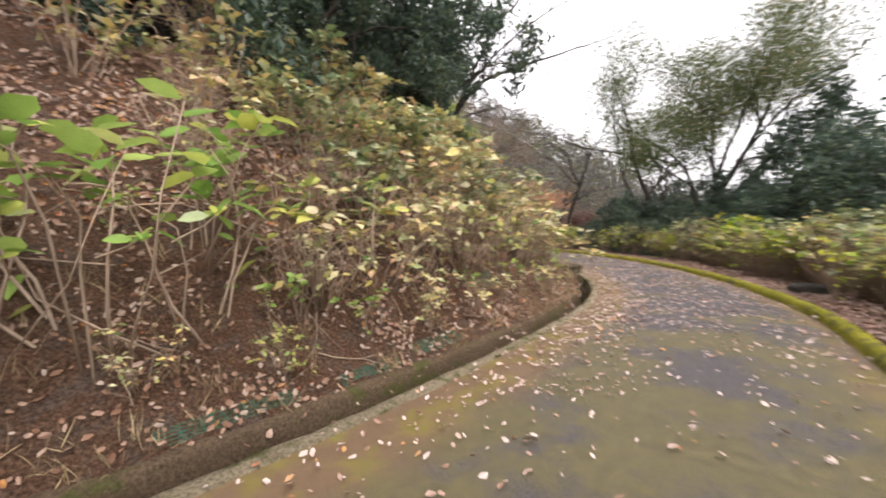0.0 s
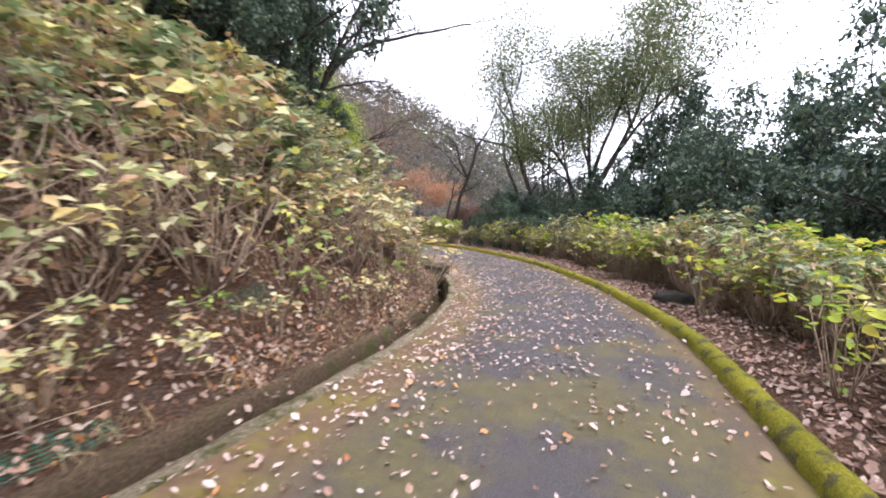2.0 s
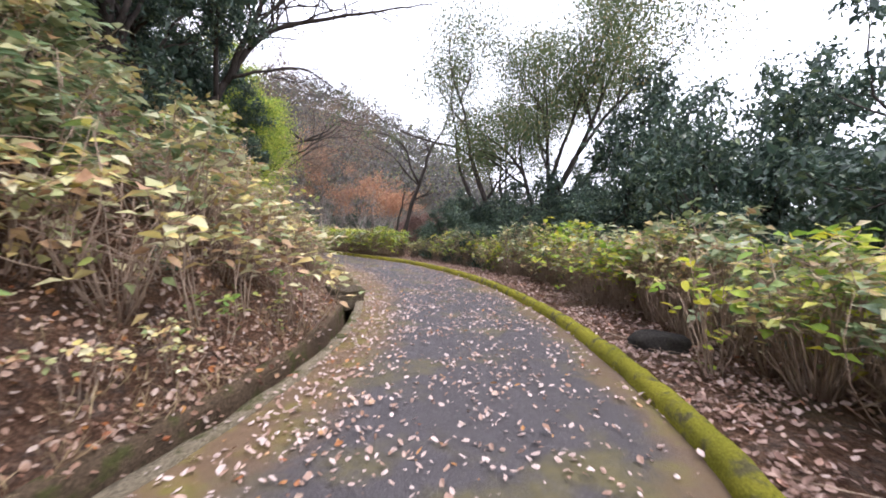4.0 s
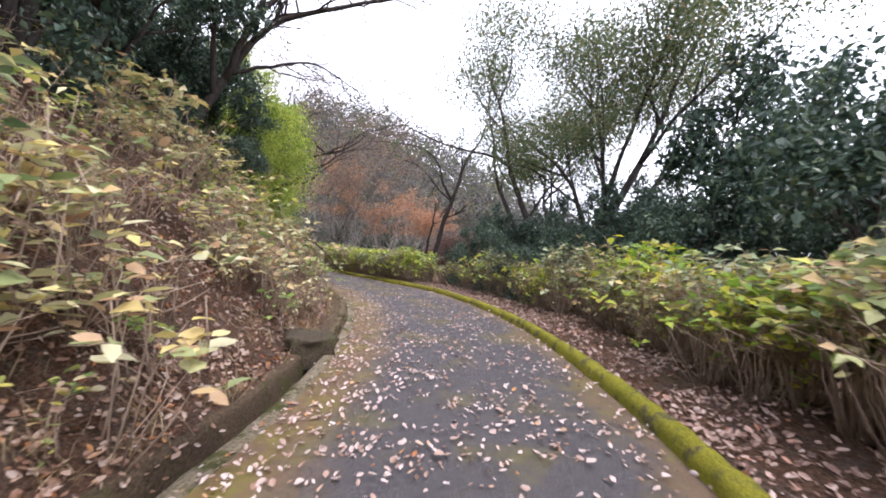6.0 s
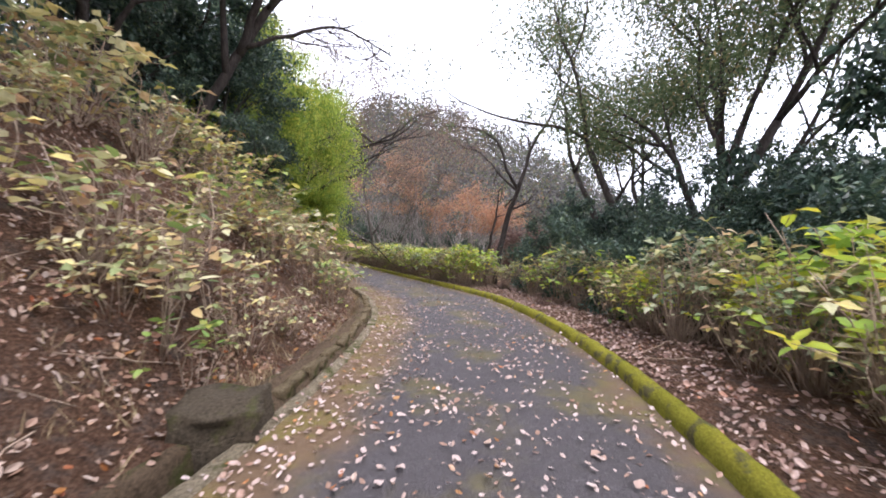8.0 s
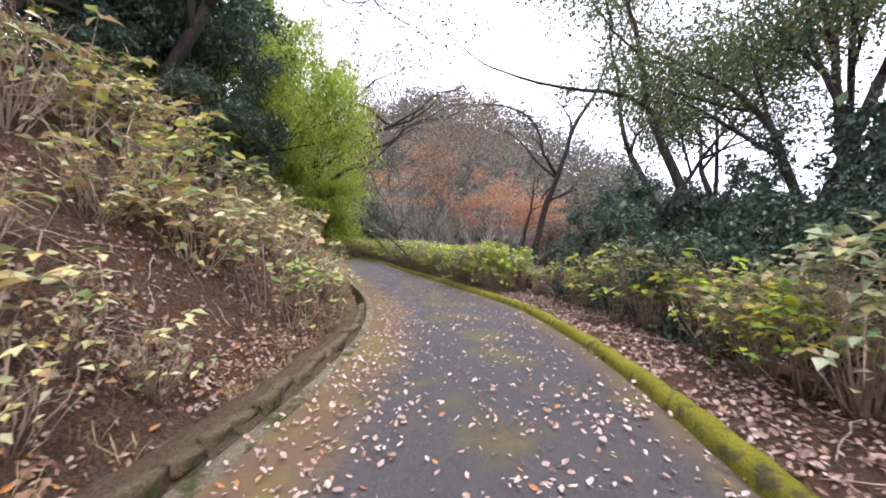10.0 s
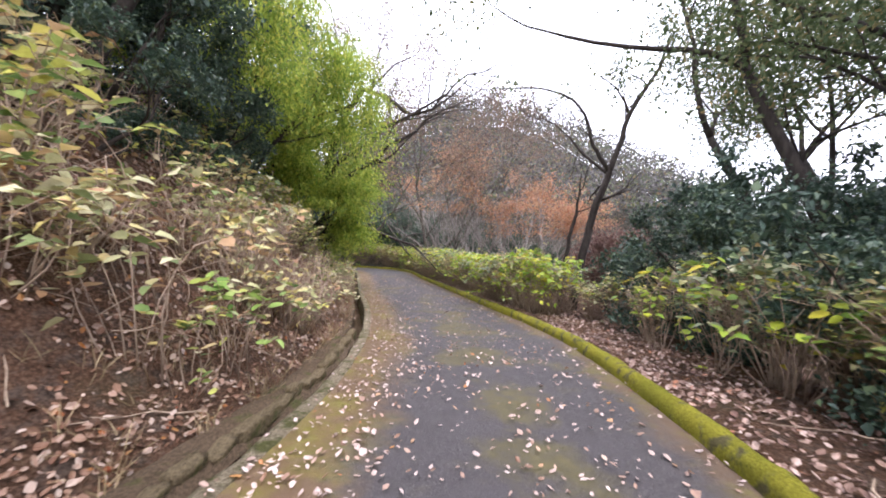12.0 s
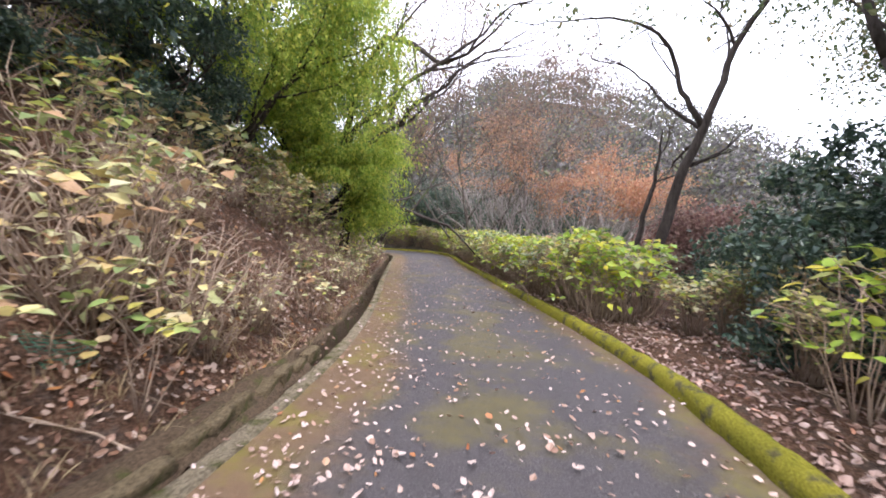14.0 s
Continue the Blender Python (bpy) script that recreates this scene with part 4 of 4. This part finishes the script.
for k, (x, y, lab, mt, h) in enumerate([(-2.2, 26.4, "tall bright green tree with hanging sprays", BRIGHT, 1.1), (-2.9, 29.8, "yellow-green feathery tree at the bend of the bank", BRIGHT, 0.95), (-1.7, 29.6, "low yellow-green feathery tree hanging over the bank", BRIGHT, 0.6)]):
    drooping_tree(lab, foot(x, y), 4 + k, [((0, 0, 0), (0.3, -0.1, 1), 3.6 * h, 0.13, 2), ((0, 0, 0), (0.7, 0.3, 0.75), 2.9 * h, 0.1, 2), ((0, 0, 0), (0.3, -0.6, 0.9), 3.2 * h, 0.1, 2), ((0, 0, 0.4), (0.75, -0.3, 0.5), 2.8 * h, 0.08, 2)], 24, mt, 0.10, 1.55 * h * h)

# bare tree reaching over the road from the bank
BARE = tree("bare_tree", "leafless dark tree with crooked branches over the path", foot(-0.9, 30.2), [
    ((0, 0, 0), (0.15, -0.1, 1), 5.5, 0.2, 3), ((0.1, 0, 2.4), (0.85, -0.1, 0.75), 4.6, 0.11, 3), ((0.2, -0.1, 3.6), (0.8, -0.35, 0.8), 5.0, 0.10, 3)],
     12, BARK_DARK, None, kids=2, wander=0.2, lift=0.0, spread=0.75, thin=0.62)
limb = Soup()
limb.tube([(-0.9, 30.2, 4.0), (-0.2, 30.0, 6.2), (0.9, 29.6, 7.4), (2.0, 29.2, 6.9), (2.7, 29.0, 6.3), (3.0, 28.95, 6.1), (3.8, 28.8, 6.25), (4.6, 28.6, 6.7), (5.4, 28.5, 7.5)], [0.13, 0.12, 0.10, 0.085, 0.07, 0.06, 0.045, 0.03, 0.012], 7)
for a, m, e in (((2.0, 29.2, 6.9), (2.2, 29.1, 6.0), (2.5, 29, 5.0)), ((1.2, 29.5, 7.3), (2.2, 29.4, 8.2), (3.6, 29.2, 8.6)), ((3.8, 28.8, 6.25), (4.2, 28.9, 6.9), (4.4, 29, 7.8)), ((0.2, 29.9, 6.6), (1.4, 29.7, 6.0), (2.2, 29.5, 4.9))):
    limb.tube([a, m, e], [0.045, 0.03, 0.01], 5)
part("limb", limb.mesh("limb", BARK_DARK, True), BARE, "crooked overhanging limb", BARE.matrix_basis.inverted())

# maples beyond the bend, their crowns held high over dark undergrowth
for k, (x, y, h, above, lab, mt) in enumerate([(1.6, 47.5, 1.3, 6.6, "tall orange autumn maple beyond the bend", MAPLE), (5.4, 45.0, 1.0, 4.7, "orange autumn maple with pale trunks", MAPLE),
                                               (8.9, 41.5, 0.72, 2.9, "faded orange maple with a low crown", MAPLE), (11.6, 33.0, 0.46, 1.5, "low red maple with spreading branches", MAPLE_RED),
                                               (-3.9, 38.4, 2.15, 4.5, "tall brown half-bare tree on the bank", MAPLE_BROWN), (-7.5, 47.5, 2.1, 5.5, "tall mauve-brown tree behind the bend", MAPLE_BROWN), (1.2, 43.8, 1.75, 6.5, "tall half-bare brown tree beyond the kerb", MAPLE_BROWN)]):
    tree("maple_tree", lab, foot(x, y), [((0, 0, 0), (-0.2, 0, 1), 4.5 * h, 0.12, 3), ((0.2, 0.2, 0), (0.5, 0.1, 1), 4.2 * h, 0.1, 3), ((-0.2, 0, 0), (-0.8, -0.2, 0.8), 3.8 * h, 0.08, 3), ((0.1, -0.1, 0), (0.8, -0.3, 0.7), 3.6 * h, 0.08, 3)],
             40 + k, BARK_PALE if mt is MAPLE else BARK, mt, 16 if mt is MAPLE else 22, 0.36, 0.13, 0.2, "maples beyond the bend", flat=0.5, above=above, kids=3, wander=0.14, spread=0.75, thin=0.6)
# pale bare shrubs and trunks under the maples
for k, (x, y, h) in enumerate([(1.0, 46.0, 1.1), (2.4, 44.0, 1.1), (4.4, 42, 1.1), (6.6, 40, 1.0), (-1.5, 50.5, 1.3), (3.6, 40.0, 0.8), (7.8, 37.0, 0.7), (-4.5, 53.5, 1.4)]):
    tree("bare_shrub", "pale leafless shrub with many thin stems", foot(x, y), [((0.1 * j, 0.05 * j, -0.05), (math.cos(2.1 * j) * 0.5, math.sin(2.1 * j) * 0.5, 1), 3.0 * h, 0.045, 2) for j in range(5)],
         60 + k, BARK_PALE, None, group="bare shrubs under the maples", kids=3, wander=0.12, spread=0.5, thin=0.62)
for k, (x, y, s) in enumerate([(-3.0, 53.0, 0.95), (0.2, 51.0, 0.85), (2.9, 49.2, 0.75), (5.2, 47.6, 0.7), (7.4, 45.4, 0.6), (9.6, 43.4, 0.5), (-6.5, 54.5, 1.1), (-10, 55.5, 1.2), (-6.2, 41.8, 0.7), (-7.6, 44.0, 0.8), (3.0, 45.6, 0.45), (6.2, 42.6, 0.4)]):
    set_tree(EVER[k % 3], x, y, s, 53 * k, tall=0.75)


# ---------------------------------------------------------------- far woods
def far_woods():
    rng = np.random.default_rng(77)
    pos, ln = [], []
    for _ in range(1300):
        x, y = rng.uniform(-60, 62), rng.uniform(56, 120)
        if x > 30 and y < 75:
            continue
        z, h, r = ground_z(x, y), rng.uniform(4, 8), rng.uniform(1.6, 3.0)
        n = 125
        d = rng.normal(0, 1, (n, 3))
        d /= np.linalg.norm(d, axis=1)[:, None]
        d *= rng.uniform(0.35, 1, n)[:, None] ** 0.5
        pos.append(np.array([x, y, z + h * 0.6]) + d * (r, r, h * 0.5))
        ln.append(rng.uniform(0.24, 0.52, n))
    pos, ln = np.vstack(pos), np.concatenate(ln)
    s = Soup()
    s.leaves(pos, rng.normal(0, 1, pos.shape), rng.normal(0, 1, pos.shape), ln, ln * 0.7, SMALL_SHAPE, SMALL_FACES)
    tagged(new("far_woods", s.mesh("far_woods", WOODS)), "grey-brown autumn woods with painted haze on the far hillside", "woods", kind="stuff")


far_woods()


# ---------------------------------------------------------------- fallen leaves
def litter(name, label, spots, mat, seed, size=(0.045, 0.085), stand=0.5):
    rng = np.random.default_rng(seed)
    n = len(spots)
    a = rng.uniform(0, 2 * np.pi, n)
    way = np.stack([np.cos(a), np.sin(a), rng.normal(0, 0.12 * stand, n)], 1)
    up = rng.normal(0, 0.28 * stand, (n, 3)) + (0, 0, 1)
    spots = np.asarray(spots, float)
    if spots.shape[1] > 3:
        plumb = np.column_stack([spots[:, 3:], np.ones(n)])
        plumb /= np.linalg.norm(plumb, axis=1)[:, None]
        up = up + plumb - (0, 0, 1)
        way = way - plumb * (way * plumb).sum(1)[:, None]
        spots = spots[:, :3]
    ln = rng.uniform(*size, n)
    s = Soup()
    flip = rng.uniform(size=n) < 0.5
    for side, fold, droop in ((flip, 0.5, -0.4), (~flip, -0.45, 0.35)):
        s.leaves(spots[side], way[side], up[side], ln[side], ln[side] * rng.uniform(0.55, 0.9, side.sum()), DRY_SHAPE, DRY_FACES, fold, droop)
    return tagged(new(name, s.mesh(name, mat)), label, "leaves", kind="stuff")


def road_spots(n, seed):
    rng = np.random.default_rng(seed)
    out = []
    while len(out) < n:
        i = int(rng.integers(2 * STEPS, 21 * STEPS))
        f = rng.uniform(0.0, 1.0)
        x, y = DRAIN[i] + (KERB[i] - DRAIN[i]) * f + rng.normal(0, 0.05, 2)
        keep = 0.18 + 0.82 * np.interp(y, [-3, 3, 6, 12, 18, 24, 40], [0.0, 0.05, 0.7, 1, 0.45, 0.25, 0.12])
        keep *= 0.6 + 0.9 * max(rough(x, y, 0.8, 9), -0.4) + 0.9 * math.exp(-((f - 0.16) / 0.1) ** 2)
        if rng.uniform() < keep and 0.02 < f < 0.99:
            z = float(road_z(y)) + 0.03 * math.sin(math.pi * f) + 0.012
            out.append((x, y, z))
    return out


def side_spots(line, nrm, lo, hi, n, seed, i0=STEPS, i1=21 * STEPS):
    rng = np.random.default_rng(seed)
    out, (ds, zs) = [], (LEFT_D, LEFT_Z) if line is DRAIN else (RIGHT_D, RIGHT_Z)
    while len(out) < n:
        i = int(rng.integers(i0, i1))
        d = lo + (hi - lo) * rng.uniform() ** 1.35
        x, y = line[i] + nrm[i] * d + rng.normal(0, 0.1, 2)
        if rng.uniform() < (0.55 + 0.9 * rough(x, y, 0.7, 4)) * np.interp(y, [2.0, 6.0], [0.4, 1.0]):
            fall = (np.interp(d + 0.15, ds, zs) - np.interp(d - 0.15, ds, zs)) / 0.3 if d > lo + 0.2 else 0.3
            out.append((x, y, ground_z(x, y) + rng.uniform(0.012, 0.035), -fall * nrm[i][0], -fall * nrm[i][1]))
    return out


ON_ROAD = litter("fallen_leaves", "pale dry leaves scattered over the asphalt", road_spots(7500, 1), LITTER_PALE, 2, (0.022, 0.066), 1.0)


def single_leaves(owner, spots, mat, seed):
    """The larger fallen leaves along the middle of the walk, each one by itself."""
    rng = np.random.default_rng(seed)
    shapes = []
    for fold, droop in ((0.35, -0.3), (-0.3, 0.25), (0.15, 0.35), (0.5, 0.1)):
        s = Soup()
        s.leaves([(0, 0, 0)], [(1, 0, 0)], [(0, 0, 1)], 1.0, 0.9, DRY_SHAPE, DRY_FACES, fold, droop)
        shapes.append(s.mesh("leaf", mat, True))
    for k, (x, y, z) in enumerate(spots):
        part("leaf", shapes[k % 4], owner, m=pose(x, y, z + 0.012, rng.uniform(-14, 14), rng.uniform(-10, 10), rng.uniform(0, 360)) @ Matrix.Scale(rng.uniform(0.05, 0.085), 4))


single_leaves(ON_ROAD, [p for p in road_spots(900, 8) if 4 < p[1] < 22][:280], LITTER_PALE, 9)
litter("fallen_leaves", "pink-brown dead leaves covering the soil of the bank", side_spots(DRAIN, DRAIN_N, 0.35, 5.5, 32000, 3), LITTER, 4, (0.032, 0.078), 1.9)
litter("fallen_leaves", "dry brown leaves on the upper slope of the bank", side_spots(DRAIN, DRAIN_N, 2.4, 6.1, 6000, 13, STEPS, 9 * STEPS), LITTER, 14, (0.05, 0.10), 1.4)
litter("fallen_leaves", "brown dead leaves lying behind the kerb", side_spots(KERB, KERB_N, 0.2, 2.4, 17000, 5), LITTER_BROWN, 6, (0.035, 0.08), 1.5)

# ---------------------------------------------------------------- stones at the edges
stone("drain_slab", (4.05, 12.98, float(road_z(13)) + 0.05), (0.66, 0.62, 0.44), SLAB, "mossy concrete slab bridging the drain", "slab", 2, 14, 3, cuts=7, lump=0.13, ball=False)
stone("boulder", (7.42, 8.08, ground_z(7.42, 8.08) + 0.05), (0.66, 0.42, 0.32), STONE, "dark rounded stone lying behind the kerb", "stone", 5, -35)


def edging():
    """Rough mossy stones that hold the soil where the drain is covered."""
    rng = np.random.default_rng(31)
    owner = thing("stone_edging", "low mossy edging of rough stones along the bank", "edging", kind="structure")
    shapes = []
    for k in range(4):
        ob = stone("stone", (0, 0, 0), (0.30, 0.11, 0.13), MOSSY, "", "", 11 + k, cuts=3, lump=0.2, ball=False)
        shapes.append(ob.data)
        bpy.data.objects.remove(ob)
    for i in along(DRAIN, 10 * STEPS + 2, 15 * STEPS, 0.25, rng):
        if not 13.5 < DRAIN[i][1] < 21.4:
            continue
        x, y = DRAIN[i] + DRAIN_N[i] * rng.uniform(0.07, 0.12)
        t = DRAIN[i + 1] - DRAIN[i]
        part("stone", shapes[int(rng.integers(4))], owner, m=pose(x, y, float(road_z(y)) + rng.uniform(0.035, 0.075), rng.uniform(-9, 9), rng.uniform(-8, 8), math.degrees(math.atan2(t[1], t[0])) + rng.uniform(-8, 8)) @ Matrix.Diagonal((rng.uniform(0.8, 1.2), 1, rng.uniform(0.8, 1.2), 1)))


def netting(i0, i1, d0, d1, seed):
    """A torn strip of plastic net, half sunk in the soil."""
    rng = np.random.default_rng(seed)
    s = Soup()
    cols = np.linspace(i0, i1, max(6, int((i1 - i0) * 2.2)))

    def at(u, d):
        p = np.array([np.interp(u, np.arange(N_LINE), DRAIN[:, j] + DRAIN_N[:, j] * d) for j in (0, 1)])
        return (*p, ground_z(*p) + 0.012 + 0.018 * rough(p[0], p[1], 0.12, seed))

    for u in cols:
        if rng.uniform() < 0.85:
            s.tube([at(u, d) for d in np.linspace(d0, d1, 5)], [0.0022] * 5, 4)
    for d in np.arange(d0, d1 + 0.001, 0.028):
        s.tube([at(u, d) for u in cols], [0.0022] * len(cols), 4)
    tagged(new("net_strip", s.mesh("net_strip", NET)), "torn green plastic netting lying in the soil", "netting", "netting on the bank")


def sticks():
    rng = np.random.default_rng(15)
    shapes = []
    for k in range(6):
        s = Soup()
        n = 7
        pts = np.stack([np.linspace(-0.5, 0.5, n), np.cumsum(rng.normal(0, 0.03, n)), 0.015 + np.abs(rng.normal(0, 0.02, n))], 1)
        s.tube(pts, np.linspace(0.009, 0.004, n), 5)
        s.tube([pts[3], pts[3] + (0.12, 0.1, 0.03), pts[3] + (0.25, 0.14, 0.05)], [0.005, 0.004, 0.002], 4)
        shapes.append(s.mesh("stick", DRY_STEM, True))
    for k in range(150):
        i = int(rng.integers(2 * STEPS, 18 * STEPS))
        line, nrm, d = (DRAIN, DRAIN_N, rng.uniform(0.5, 3.2)) if k % 4 else (KERB, KERB_N, rng.uniform(0.35, 1.3))
        x, y = line[i] + nrm[i] * d
        z = ground_z(x, y)
        turn = rng.uniform(0, 2 * math.pi)
        e = 0.25
        rise = math.degrees(math.atan2(ground_z(x + e * math.cos(turn), y + e * math.sin(turn)) - ground_z(x - e * math.cos(turn), y - e * math.sin(turn)), 2 * e))
        ob = tagged(new("stick", shapes[k % 6]), "dry fallen twig lying on the soil", "twig", "fallen twigs")
        ob.matrix_basis = pose(x, y, z + 0.02, 0, -rise, math.degrees(turn)) @ Matrix.Scale(rng.uniform(0.4, 1.1), 4)


def grass():
    """Dry grass and roots hanging at the edge of the bank."""
    rng = np.random.default_rng(23)
    pos, way = [], []
    for k in range(420):
        i = int(rng.integers(STEPS, 18 * STEPS))
        d = 0.36 + 1.6 * rng.uniform() ** 2.2
        x, y = DRAIN[i] + DRAIN_N[i] * d
        z = ground_z(x, y)
        for _ in range(12):
            pos.append((x + rng.normal(0, 0.05), y + rng.normal(0, 0.05), z - 0.01))
            way.append(np.array([rng.normal(0, 0.5), rng.normal(0, 0.5), 0.8]))
    n = len(pos)
    s = Soup()
    s.leaves(pos, way, rng.normal(0, 1, (n, 3)), rng.uniform(0.08, 0.26, n), rng.uniform(0.005, 0.010, n), BIG_SHAPE, BIG_FACES, 0.2, 0.5)
    tagged(new("dry_grass", s.mesh("dry_grass", STRAW)), "thin dry grass tufts along the foot of the bank", "grass", kind="stuff")


edging()
for k, (a, b, d0, d1) in enumerate(((34, 41, 0.40, 0.52), (44, 49, 0.40, 0.52), (51, 57, 0.42, 0.60), (66, 70, 1.0, 1.2), (92, 95, 1.5, 1.75), (160, 163, 1.0, 1.25))):
    netting(a, b, d0, d1, k + 1)
sticks()
grass()

for ob in (*NEAR, *NEAR_LIME, *SPARSE, *THICK, *HEDGE, *LIME, *TWIGS, *EVER):
    for o in (*ob.children_recursive, ob):
        bpy.data.objects.remove(o)
